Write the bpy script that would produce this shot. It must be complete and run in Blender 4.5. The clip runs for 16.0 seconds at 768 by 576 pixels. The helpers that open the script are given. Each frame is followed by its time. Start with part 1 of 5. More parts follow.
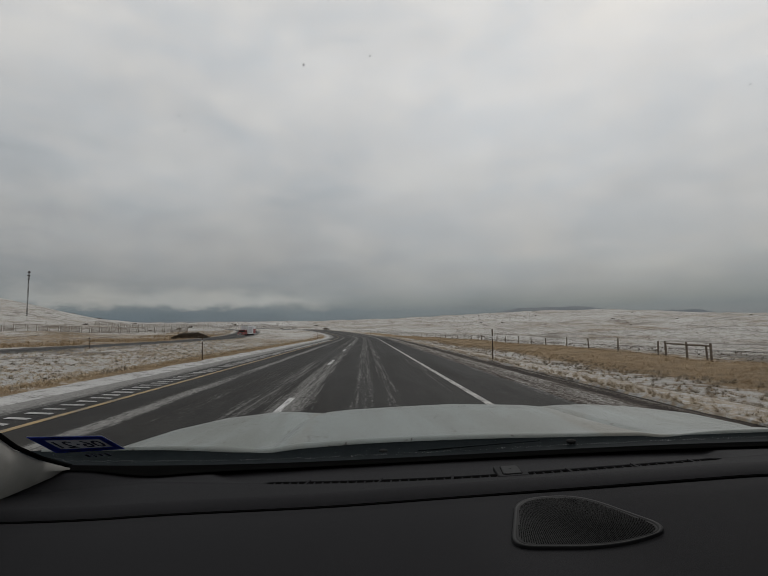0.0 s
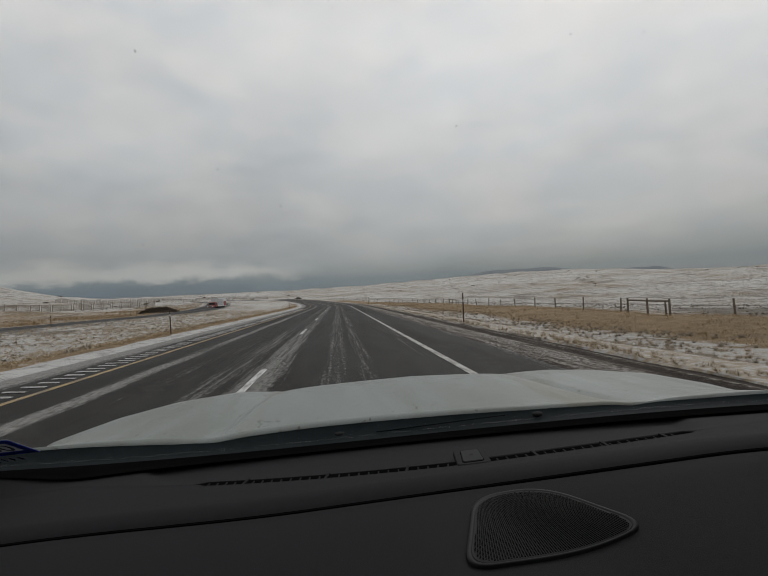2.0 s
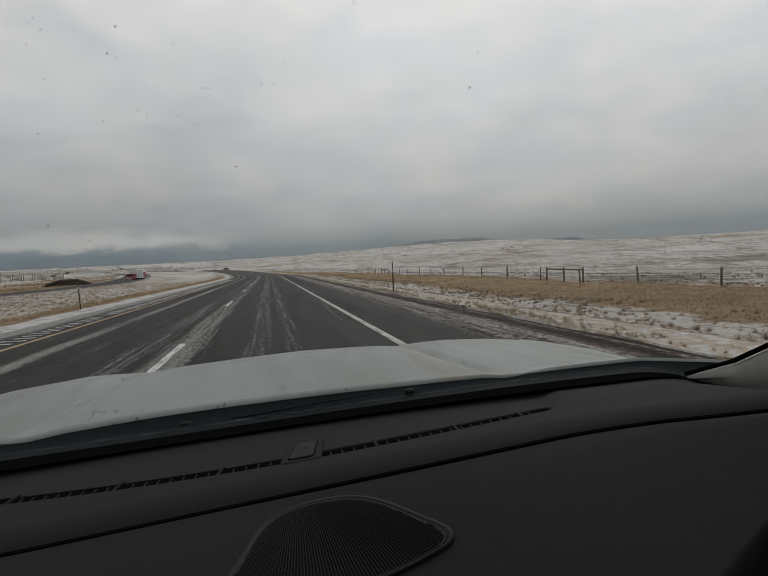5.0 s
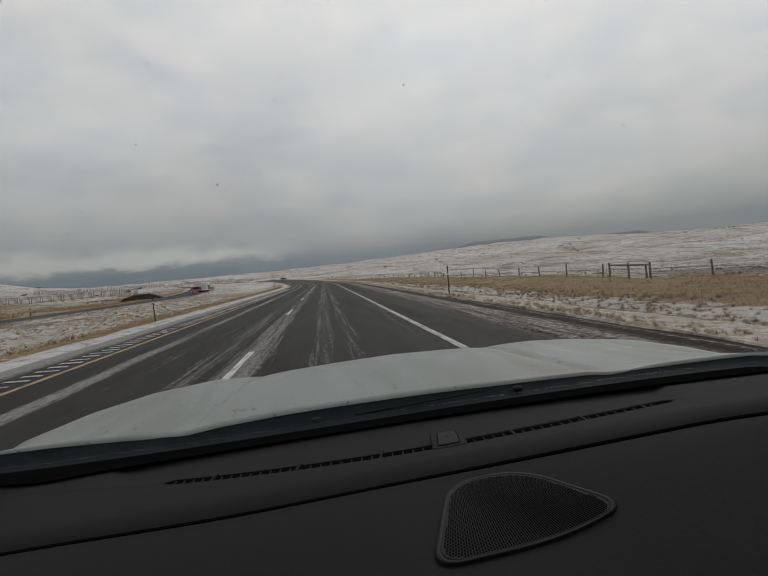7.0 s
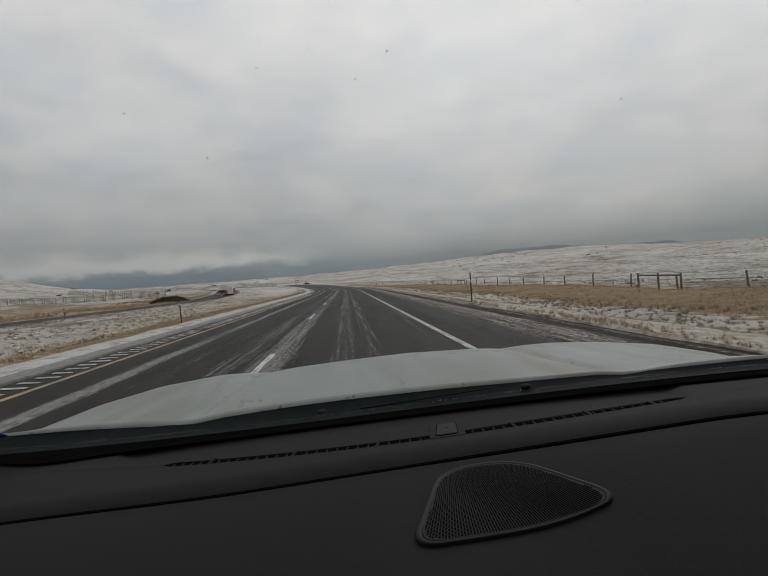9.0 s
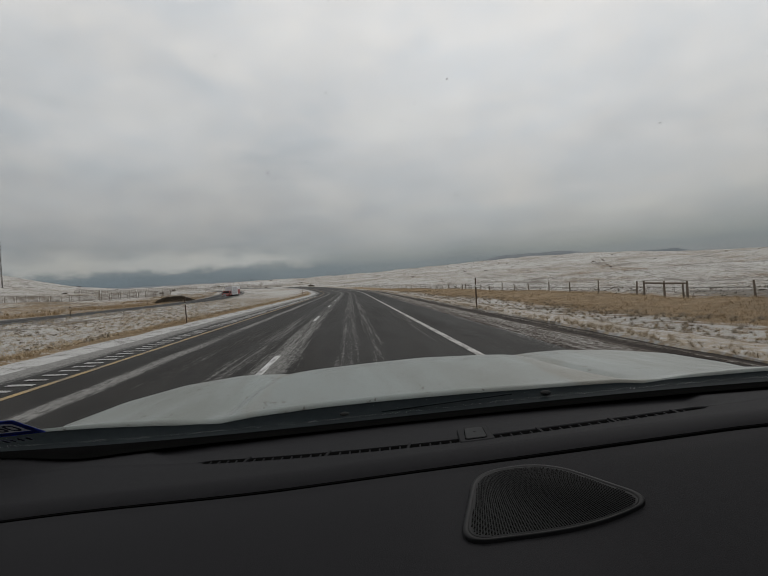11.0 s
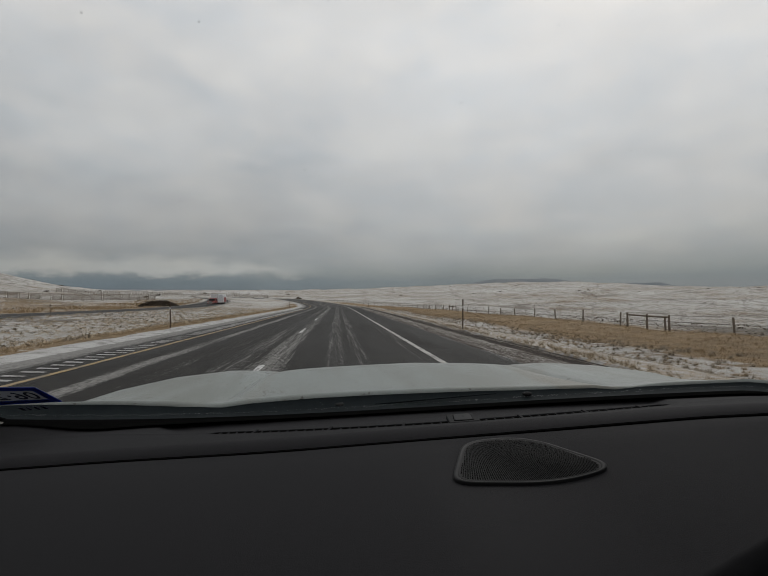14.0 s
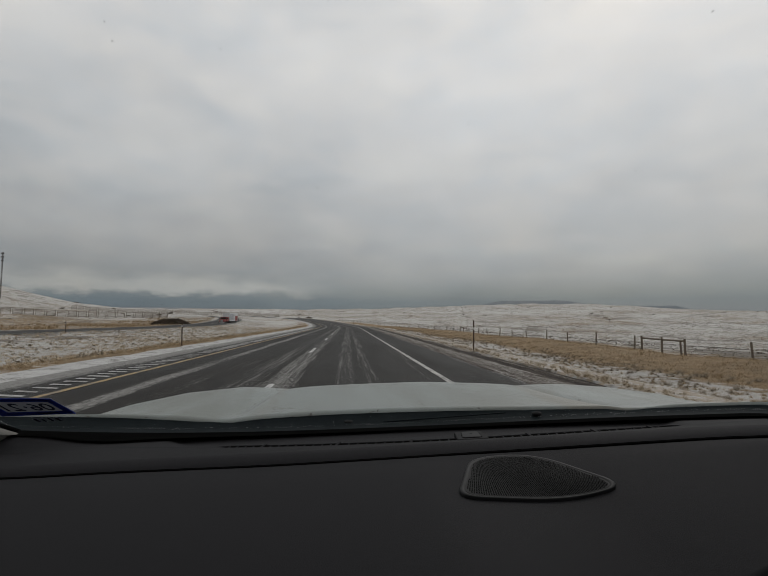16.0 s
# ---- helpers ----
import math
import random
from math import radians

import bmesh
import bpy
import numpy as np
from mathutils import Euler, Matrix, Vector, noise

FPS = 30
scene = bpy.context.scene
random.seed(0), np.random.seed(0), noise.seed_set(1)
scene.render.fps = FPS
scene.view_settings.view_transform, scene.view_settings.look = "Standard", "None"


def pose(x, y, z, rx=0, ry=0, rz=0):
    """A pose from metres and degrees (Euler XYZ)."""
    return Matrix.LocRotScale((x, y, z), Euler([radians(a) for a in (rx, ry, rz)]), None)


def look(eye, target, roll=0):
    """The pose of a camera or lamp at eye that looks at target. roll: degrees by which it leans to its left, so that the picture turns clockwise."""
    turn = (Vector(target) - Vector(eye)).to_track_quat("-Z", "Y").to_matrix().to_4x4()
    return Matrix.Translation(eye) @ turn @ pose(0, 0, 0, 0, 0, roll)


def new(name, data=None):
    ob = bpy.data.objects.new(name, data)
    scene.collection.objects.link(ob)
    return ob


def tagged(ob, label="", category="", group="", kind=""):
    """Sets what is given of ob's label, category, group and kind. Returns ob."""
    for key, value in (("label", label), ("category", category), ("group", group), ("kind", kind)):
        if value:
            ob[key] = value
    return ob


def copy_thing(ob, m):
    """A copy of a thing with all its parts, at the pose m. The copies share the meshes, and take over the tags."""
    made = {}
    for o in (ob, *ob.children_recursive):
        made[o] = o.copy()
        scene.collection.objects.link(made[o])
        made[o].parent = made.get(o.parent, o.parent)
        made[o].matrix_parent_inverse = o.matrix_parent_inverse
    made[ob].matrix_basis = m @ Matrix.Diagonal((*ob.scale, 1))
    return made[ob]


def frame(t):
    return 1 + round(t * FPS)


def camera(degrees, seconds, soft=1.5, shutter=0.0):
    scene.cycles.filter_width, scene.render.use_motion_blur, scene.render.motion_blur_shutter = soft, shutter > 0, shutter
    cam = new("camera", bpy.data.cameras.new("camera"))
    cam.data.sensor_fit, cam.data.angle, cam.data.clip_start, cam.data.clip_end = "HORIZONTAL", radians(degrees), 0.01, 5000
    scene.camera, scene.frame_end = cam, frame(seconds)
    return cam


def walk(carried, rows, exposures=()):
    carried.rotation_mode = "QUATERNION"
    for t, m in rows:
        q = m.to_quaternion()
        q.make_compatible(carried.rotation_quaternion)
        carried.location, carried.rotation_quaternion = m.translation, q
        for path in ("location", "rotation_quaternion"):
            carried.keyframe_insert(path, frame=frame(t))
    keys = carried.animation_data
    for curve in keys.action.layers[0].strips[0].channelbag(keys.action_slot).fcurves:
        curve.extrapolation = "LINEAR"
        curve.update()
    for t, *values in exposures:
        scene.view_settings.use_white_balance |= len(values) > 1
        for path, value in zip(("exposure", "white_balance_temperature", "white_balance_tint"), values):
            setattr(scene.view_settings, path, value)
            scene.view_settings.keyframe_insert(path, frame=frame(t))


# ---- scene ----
cam = camera(79.92, 16.0, 0.5)

PATH = [
    (0, -0.209, -0.017, 1.317, 95.32, 1.09, -2.33),
    (0.5, -0.215, -0.015, 1.311, 95.05, 0.97, -2.56),
    (1, -0.213, -0.014, 1.313, 94.61, 1.07, -2.03),
    (1.5, -0.212, -0.012, 1.315, 93.46, 1.76, -1.86),
    (2, -0.165, 0.068, 1.328, 91.04, 3.20, -5.76),
    (2.5, -0.051, 0.134, 1.334, 88.73, 2.07, -8.57),
    (3, -0.006, 0.158, 1.316, 88.03, 1.51, -11.53),
    (5.5, -0.045, 0.147, 1.314, 86.75, 3.44, -14.17),
    (6, -0.106, 0.132, 1.311, 87.48, 4.94, -10.76),
    (6.5, -0.103, 0.119, 1.318, 87.38, 4.80, -8.87),
    (7, -0.136, 0.099, 1.331, 87.90, 5.83, -7.58),
    (7.5, -0.131, 0.089, 1.332, 88.70, 6.00, -5.63),
    (8, -0.136, 0.087, 1.325, 89.16, 5.91, -4.75),
    (8.5, -0.109, 0.096, 1.321, 89.15, 5.08, -4.33),
    (9, -0.110, 0.101, 1.304, 88.98, 4.90, -4.71),
    (9.5, -0.143, 0.096, 1.311, 88.88, 5.13, -5.37),
    (10, -0.147, 0.089, 1.314, 89.26, 4.79, -4.78),
    (12.5, -0.156, 0.052, 1.287, 89.66, 0.92, -4.75),
    (13, -0.191, 0.027, 1.269, 90.50, -0.93, -5.35),
    (13.5, -0.177, 0.024, 1.268, 91.37, -0.50, -5.77),
    (14, -0.178, 0.015, 1.281, 91.53, 0.58, -5.73),
    (14.5, -0.176, 0.009, 1.270, 93.47, 0.69, -5.06),
    (15, -0.173, 0.006, 1.271, 94.09, 0.48, -4.69),
    (15.5, -0.173, 0.004, 1.271, 94.47, 0.43, -4.26),
    (16, -0.177, 0.005, 1.275, 94.08, -0.04, -4.43),
]
walk(cam, [(t, pose(x, y, z, rx, ry, rz)) for t, x, y, z, rx, ry, rz in PATH],
     [(0.0, -0.01), (1.5, 0.05), (3.0, 0.18), (5.5, 0.13), (10.0, 0.14), (13.5, 0.14), (14.5, 0.06), (16.0, 0.05)])

# ---- world, sun ----
world = bpy.data.worlds.new("overcast_sky")
scene.world = world
world.use_nodes = True
wn = world.node_tree.nodes
wl = world.node_tree.links
wn.clear()


def math_node(nodes, links, op, a, b=None, c=None, clamp=False):
    n = nodes.new("ShaderNodeMath")
    n.operation = op
    n.use_clamp = clamp
    for i, v in enumerate((a, b, c)):
        if v is None:
            continue
        if isinstance(v, (int, float)):
            n.inputs[i].default_value = v
        else:
            links.new(v, n.inputs[i])
    return n.outputs[0]


def ramp_node(nodes, links, fac, stops, mode="LINEAR"):
    n = nodes.new("ShaderNodeValToRGB")
    n.color_ramp.interpolation = mode
    e = n.color_ramp.elements
    while len(e) < len(stops):
        e.new(0.5)
    for el, (p, c) in zip(e, stops):
        el.position = p
        el.color = (c, c, c, 1) if isinstance(c, (int, float)) else (*c, 1)
    links.new(fac, n.inputs[0])
    return n.outputs[0]


def mix_node(nodes, links, fac, a, b, blend="MIX"):
    n = nodes.new("ShaderNodeMix")
    n.data_type = "RGBA"
    n.blend_type = blend
    for i, v in ((0, fac), (6, a), (7, b)):
        if isinstance(v, (int, float)):
            n.inputs[i].default_value = v
        elif isinstance(v, tuple):
            n.inputs[i].default_value = (*v, 1)
        else:
            links.new(v, n.inputs[i])
    return n.outputs[2]


def noise_node(nodes, links, vec, scale, detail=6.0, rough=0.55, distort=0.0):
    n = nodes.new("ShaderNodeTexNoise")
    n.inputs["Scale"].default_value = scale
    n.inputs["Detail"].default_value = detail
    n.inputs["Roughness"].default_value = rough
    n.inputs["Distortion"].default_value = distort
    links.new(vec, n.inputs["Vector"])
    return n.outputs[0]


def mapping_node(nodes, links, vec, scale=(1, 1, 1), loc=(0, 0, 0), rot=(0, 0, 0)):
    n = nodes.new("ShaderNodeMapping")
    n.inputs["Scale"].default_value = scale
    n.inputs["Location"].default_value = loc
    n.inputs["Rotation"].default_value = rot
    links.new(vec, n.inputs["Vector"])
    return n.outputs[0]


SUN_ELEVATION, SUN_AZIMUTH = radians(38), radians(35)
sky = wn.new("ShaderNodeTexSky")
sky.sky_type = "NISHITA"
sky.sun_disc = False
sky.sun_elevation = SUN_ELEVATION
sky.sun_rotation = SUN_AZIMUTH
coord = wn.new("ShaderNodeTexCoord").outputs["Generated"]
sep = wn.new("ShaderNodeSeparateXYZ")
wl.new(coord, sep.inputs[0])
up = math_node(wn, wl, "MAXIMUM", sep.outputs[2], 0.0)
# cloud deck seen in perspective: the way divided by its height
den = math_node(wn, wl, "ADD", up, 0.22)
comb = wn.new("ShaderNodeCombineXYZ")
wl.new(math_node(wn, wl, "DIVIDE", sep.outputs[0], den), comb.inputs[0])
wl.new(math_node(wn, wl, "DIVIDE", sep.outputs[1], den), comb.inputs[1])
deck = comb.outputs[0]
big = noise_node(wn, wl, mapping_node(wn, wl, deck, (0.75, 0.55, 1), (3.1, 0.4, 0)), 1.0, 4, 0.45, 0.2)
fine = noise_node(wn, wl, mapping_node(wn, wl, deck, (1.5, 1.5, 1), (7.3, 2.2, 0)), 1.5, 6, 0.52, 0.4)
height_grey = ramp_node(wn, wl, up, [(0.0, (0.095, 0.130, 0.165)), (0.040, (0.120, 0.153, 0.180)), (0.060, (0.186, 0.208, 0.218)), (0.092, (0.276, 0.288, 0.290)),
                                     (0.16, (0.402, 0.407, 0.400)), (0.30, (0.51, 0.525, 0.525)), (0.5, (0.655, 0.665, 0.66)), (1.0, (0.76, 0.77, 0.76))])
soft = noise_node(wn, wl, mapping_node(wn, wl, coord, (4.2, 4.2, 9.5), (0.4, 1.3, 0.2)), 1.0, 10, 0.62, 0.35)
shade = math_node(wn, wl, "ADD", math_node(wn, wl, "MULTIPLY", math_node(wn, wl, "SUBTRACT", soft, 0.5), 0.46), math_node(wn, wl, "ADD", math_node(wn, wl, "MULTIPLY", math_node(wn, wl, "SUBTRACT", big, 0.5), 0.30),
                  math_node(wn, wl, "MULTIPLY", math_node(wn, wl, "SUBTRACT", fine, 0.5), 0.20)))
# small lumps along the underside, low down
lump = noise_node(wn, wl, mapping_node(wn, wl, coord, (13, 13, 34), (2.0, 5.0, 1.0)), 1.0, 8, 0.62, 0.4)
low = ramp_node(wn, wl, up, [(0.02, 0.5), (0.08, 1.1), (0.25, 0.95), (0.6, 0.7)])
shade = math_node(wn, wl, "ADD", shade, math_node(wn, wl, "MULTIPLY", math_node(wn, wl, "MULTIPLY", math_node(wn, wl, "SUBTRACT", lump, 0.5), 0.17), low))
east = math_node(wn, wl, "MULTIPLY", sep.outputs[0], 0.10)
bank_up = ramp_node(wn, wl, math_node(wn, wl, "ADD", up, math_node(wn, wl, "MULTIPLY", math_node(wn, wl, "SUBTRACT", soft, 0.5), 0.12)), [(0.05, 0.0), (0.12, 1.0), (0.20, 0.9), (0.30, 0.0)])
bank_side = ramp_node(wn, wl, math_node(wn, wl, "ADD", math_node(wn, wl, "MULTIPLY", sep.outputs[0], -0.5), 0.5), [(0.42, 0.0), (0.66, 1.0)])
bank = math_node(wn, wl, "MULTIPLY", math_node(wn, wl, "MULTIPLY", bank_up, bank_side), -0.10)
gain = math_node(wn, wl, "ADD", math_node(wn, wl, "ADD", math_node(wn, wl, "ADD", shade, bank), east), 1.0)
# low pale gap of cloud over the western plain
rag = noise_node(wn, wl, mapping_node(wn, wl, coord, (16, 16, 34)), 1.0, 6, 0.62)
gap_up = ramp_node(wn, wl, math_node(wn, wl, "ADD", up, math_node(wn, wl, "MULTIPLY", math_node(wn, wl, "SUBTRACT", rag, 0.5), 0.055)),
                   [(0.050, 0.0), (0.062, 1.0), (0.074, 0.85), (0.096, 0.0)])
gap_side = ramp_node(wn, wl, math_node(wn, wl, "ADD", math_node(wn, wl, "MULTIPLY", sep.outputs[0], -0.5), 0.5), [(0.51, 0.0), (0.58, 0.8), (0.66, 1.0), (0.76, 0.8), (0.86, 0.1)])
gap = math_node(wn, wl, "MULTIPLY", math_node(wn, wl, "MULTIPLY", gap_up, gap_side), 0.8)
clouds = wn.new("ShaderNodeVectorMath")
clouds.operation = "SCALE"
# thicker cloud is a little bluer, thin cloud a little warmer
tone = ramp_node(wn, wl, soft, [(0.36, (0.985, 1.0, 1.022)), (0.52, (1.015, 1.0, 0.992)), (0.66, (1.03, 1.0, 0.97))])
wl.new(mix_node(wn, wl, 1.0, mix_node(wn, wl, gap, height_grey, (0.43, 0.43, 0.41)), tone, "MULTIPLY"), clouds.inputs[0])
wl.new(gain, clouds.inputs["Scale"])
thin = wn.new("ShaderNodeVectorMath")
thin.operation = "SCALE"
wl.new(sky.outputs[0], thin.inputs[0])
thin.inputs["Scale"].default_value = 0.1
bg = wn.new("ShaderNodeBackground")
wl.new(mix_node(wn, wl, 0.06, clouds.outputs[0], thin.outputs[0]), bg.inputs[0])
bg.inputs[1].default_value = 1.0
wout = wn.new("ShaderNodeOutputWorld")
wl.new(bg.outputs[0], wout.inputs[0])

sun = new("sun", bpy.data.lights.new("sun", "SUN"))
sun.data.energy = 0.5
sun.data.angle = radians(25)
sun.data.color = (1.0, 0.97, 0.93)
sun.matrix_world = look((0, 0, 30), (-math.sin(SUN_AZIMUTH) * 30, -math.cos(SUN_AZIMUTH) * 30, 30 - 30 * math.tan(SUN_ELEVATION)))


# ---- materials ----
def material(name):
    m = bpy.data.materials.new(name)
    m.use_nodes = True
    nodes, links = m.node_tree.nodes, m.node_tree.links
    return m, nodes, links, nodes["Principled BSDF"], nodes.new("ShaderNodeTexCoord").outputs["Object"]


def bump_to(nodes, links, bsdf, value, strength, distance):
    b = nodes.new("ShaderNodeBump")
    b.inputs["Strength"].default_value = strength
    b.inputs["Distance"].default_value = distance
    links.new(value, b.inputs["Height"])
    links.new(b.outputs[0], bsdf.inputs["Normal"])


def simple(name, dark, light, scale, rough, metal=0.0, bump=0.0, rough_var=0.1, spec=0.5):
    """Two close tones mixed by a grain and a broad stain."""
    m, n, l, b, co = material(name)
    grain = noise_node(n, l, co, scale, 8, 0.65)
    stain = noise_node(n, l, co, scale * 0.11, 4, 0.5)
    f = math_node(n, l, "ADD", math_node(n, l, "MULTIPLY", grain, 0.55), math_node(n, l, "MULTIPLY", stain, 0.45))
    l.new(ramp_node(n, l, f, [(0.33, dark), (0.67, light)]), b.inputs["Base Color"])
    l.new(math_node(n, l, "ADD", math_node(n, l, "MULTIPLY", stain, rough_var), rough - rough_var / 2), b.inputs["Roughness"])
    b.inputs["Metallic"].default_value = metal
    b.inputs["Specular IOR Level"].default_value = spec
    if bump:
        bump_to(n, l, b, grain, bump, 0.002)
    return m


M_DASH = simple("black_dash_plastic", (0.0132, 0.0130, 0.0144), (0.0184, 0.0180, 0.0198), 900, 0.7, bump=0.2, spec=0.05)
M_DASH_PANEL = simple("black_panel_plastic", (0.0108, 0.0107, 0.0119), (0.0150, 0.0147, 0.0162), 700, 0.65, bump=0.1, spec=0.05)
M_GAP = simple("black_gap", (0.003, 0.003, 0.003), (0.005, 0.005, 0.005), 200, 0.9, spec=0.0)
M_RIM = simple("black_rim_plastic", (0.0075, 0.0075, 0.0083), (0.0105, 0.0105, 0.0113), 500, 0.5, spec=0.09)
M_MESH = simple("speaker_mesh", (0.008, 0.008, 0.0088), (0.0115, 0.0115, 0.0122), 600, 0.6, spec=0.12)
M_CAP = simple("sensor_plastic", (0.0095, 0.0095, 0.0102), (0.0125, 0.0125, 0.0135), 600, 0.5, spec=0.06)
M_TRIM = simple("grey_pillar_trim", (0.21, 0.204, 0.19), (0.26, 0.252, 0.235), 500, 0.8, bump=0.1, spec=0.1)
M_COWL = simple("cowl_plastic", (0.0065, 0.0092, 0.0105), (0.014, 0.0178, 0.0195), 60, 0.65, bump=0.15, spec=0.03)
M_RUBBER = simple("rubber", (0.012, 0.012, 0.012), (0.022, 0.022, 0.022), 90, 0.8, spec=0.15)
M_STICKER_INK = simple("sticker_ink", (0.02, 0.022, 0.04), (0.03, 0.03, 0.05), 90, 0.7, spec=0.1)
M_HEADLINER = simple("headliner", (0.12, 0.115, 0.11), (0.16, 0.155, 0.15), 300, 0.9, spec=0.1)


def film_material(name, colour):
    """Thin printed film that lets daylight glow through from behind."""
    m, n, l, b, co = material(name)
    tint = mix_node(n, l, noise_node(n, l, co, 70, 4, 0.6), colour, tuple(0.8 * c for c in colour))
    front, rear, both = n.new("ShaderNodeBsdfDiffuse"), n.new("ShaderNodeBsdfTranslucent"), n.new("ShaderNodeMixShader")
    l.new(tint, front.inputs[0])
    l.new(tint, rear.inputs[0])
    both.inputs[0].default_value = 0.6
    l.new(front.outputs[0], both.inputs[1])
    l.new(rear.outputs[0], both.inputs[2])
    l.new(both.outputs[0], n["Material Output"].inputs[0])
    n.remove(b)
    return m


M_STICKER_GREY = film_material("sticker_grey", (0.34, 0.35, 0.38))
M_STICKER_BLUE = film_material("sticker_blue", (0.085, 0.125, 0.50))


def paint_material():
    m, n, l, b, co = material("white_car_paint")
    film = noise_node(n, l, mapping_node(n, l, co, (7.0, 1.6, 3.0)), 1.0, 7, 0.62, 0.4)
    specks = noise_node(n, l, mapping_node(n, l, co, (1.0, 0.5, 1.0)), 75, 2, 0.5)
    salt = ramp_node(n, l, specks, [(0.675, 0.0), (0.70, 1.0)])
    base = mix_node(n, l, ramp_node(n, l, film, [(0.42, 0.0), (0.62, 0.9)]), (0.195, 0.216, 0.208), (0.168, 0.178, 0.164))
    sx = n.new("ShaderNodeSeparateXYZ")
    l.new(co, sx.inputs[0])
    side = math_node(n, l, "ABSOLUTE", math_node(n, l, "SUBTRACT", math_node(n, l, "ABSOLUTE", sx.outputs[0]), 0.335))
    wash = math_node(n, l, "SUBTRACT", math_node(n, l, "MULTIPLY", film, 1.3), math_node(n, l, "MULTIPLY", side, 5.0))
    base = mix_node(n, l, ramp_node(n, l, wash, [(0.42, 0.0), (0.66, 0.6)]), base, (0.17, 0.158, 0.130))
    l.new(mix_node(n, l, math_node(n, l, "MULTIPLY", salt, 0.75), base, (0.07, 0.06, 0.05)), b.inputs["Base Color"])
    l.new(ramp_node(n, l, film, [(0.3, 0.32), (0.8, 0.5)]), b.inputs["Roughness"])
    b.inputs["Specular IOR Level"].default_value = 0.22
    return m


M_PAINT = paint_material()
M_CAR_GREY = simple("car_underbody", (0.03, 0.03, 0.03), (0.06, 0.06, 0.06), 20, 0.8)


def road_material(name, lo, hi, profile, thick):
    """Asphalt with slush dragged along the lanes; profile gives its cover across the road."""
    m, n, l, b, co = material(name)
    uv = n.new("ShaderNodeTexCoord").outputs["UV"]
    sx = n.new("ShaderNodeSeparateXYZ")
    l.new(uv, sx.inputs[0])
    grit = noise_node(n, l, uv, 55, 5, 0.7)
    patch = noise_node(n, l, mapping_node(n, l, uv, (0.5, 0.05, 1)), 1.0, 5, 0.6)
    drift = noise_node(n, l, mapping_node(n, l, uv, (0.6, 0.22, 1), (9, 4, 0)), 1.0, 5, 0.6)
    u = math_node(n, l, "ADD", sx.outputs[0], math_node(n, l, "MULTIPLY", math_node(n, l, "SUBTRACT", drift, 0.5), 0.30))
    streak = noise_node(n, l, mapping_node(n, l, uv, (1.0, 0.022, 1.0)), 11.0, 7, 0.72, 0.1)
    clod = noise_node(n, l, mapping_node(n, l, uv, (1.0, 0.3, 1.0), (3, 7, 0)), 16.0, 8, 0.80)
    asphalt = ramp_node(n, l, grit, [(0.25, (0.0125, 0.0118, 0.0109)), (0.55, (0.0235, 0.0222, 0.0203)), (0.8, (0.050, 0.0465, 0.0425))])
    asphalt = mix_node(n, l, ramp_node(n, l, patch, [(0.38, 0.0), (0.68, 0.7)]), asphalt, (0.0235, 0.0205, 0.0175))
    mottle = noise_node(n, l, mapping_node(n, l, uv, (1.0, 0.35, 1.0), (5, 2, 0)), 2.6, 6, 0.68)
    asphalt = mix_node(n, l, ramp_node(n, l, mottle, [(0.36, 0.0), (0.62, 0.75)]), asphalt, (0.011, 0.0103, 0.0095))
    crumb = ramp_node(n, l, noise_node(n, l, mapping_node(n, l, uv, (1.0, 0.45, 1.0), (1, 8, 0)), 19.0, 3, 0.6), [(0.70, 0.0), (0.735, 0.8)])
    asphalt = mix_node(n, l, crumb, asphalt, (0.17, 0.165, 0.158))
    across = math_node(n, l, "DIVIDE", math_node(n, l, "SUBTRACT", u, lo), hi - lo, clamp=True)
    cover = ramp_node(n, l, across, [((p - lo) / (hi - lo), v) for p, v in profile])
    k = math_node(n, l, "ADD", math_node(n, l, "MULTIPLY", math_node(n, l, "SUBTRACT", streak, 0.5), 0.95), math_node(n, l, "MULTIPLY", math_node(n, l, "SUBTRACT", clod, 0.5), 0.9))
    k = math_node(n, l, "ADD", k, math_node(n, l, "MULTIPLY", math_node(n, l, "SUBTRACT", patch, 0.5), 0.7))
    total = math_node(n, l, "MULTIPLY", math_node(n, l, "SUBTRACT", math_node(n, l, "ADD", cover, k), 0.29), 4.2, clamp=True)
    total = math_node(n, l, "MULTIPLY", total, ramp_node(n, l, cover, [(0.0, 0.0), (0.06, 0.55), (0.5, 1.0)]))
    slush = ramp_node(n, l, clod, [(0.3, (0.080, 0.077, 0.072)), (0.70, (0.30, 0.293, 0.28))])
    base = mix_node(n, l, total, asphalt, slush)
    d = math_node(n, l, "ABSOLUTE", math_node(n, l, "SUBTRACT", u, thick))
    heap = math_node(n, l, "SUBTRACT", math_node(n, l, "ADD", clod, drift), math_node(n, l, "MULTIPLY", d, 1.3))
    white = ramp_node(n, l, heap, [(1.0, 0.0), (1.07, 0.85)])
    l.new(mix_node(n, l, white, base, (0.46, 0.46, 0.46)), b.inputs["Base Color"])
    l.new(ramp_node(n, l, patch, [(0.3, 0.6), (0.7, 0.8)]), b.inputs["Roughness"])
    b.inputs["Specular IOR Level"].default_value = 0.12
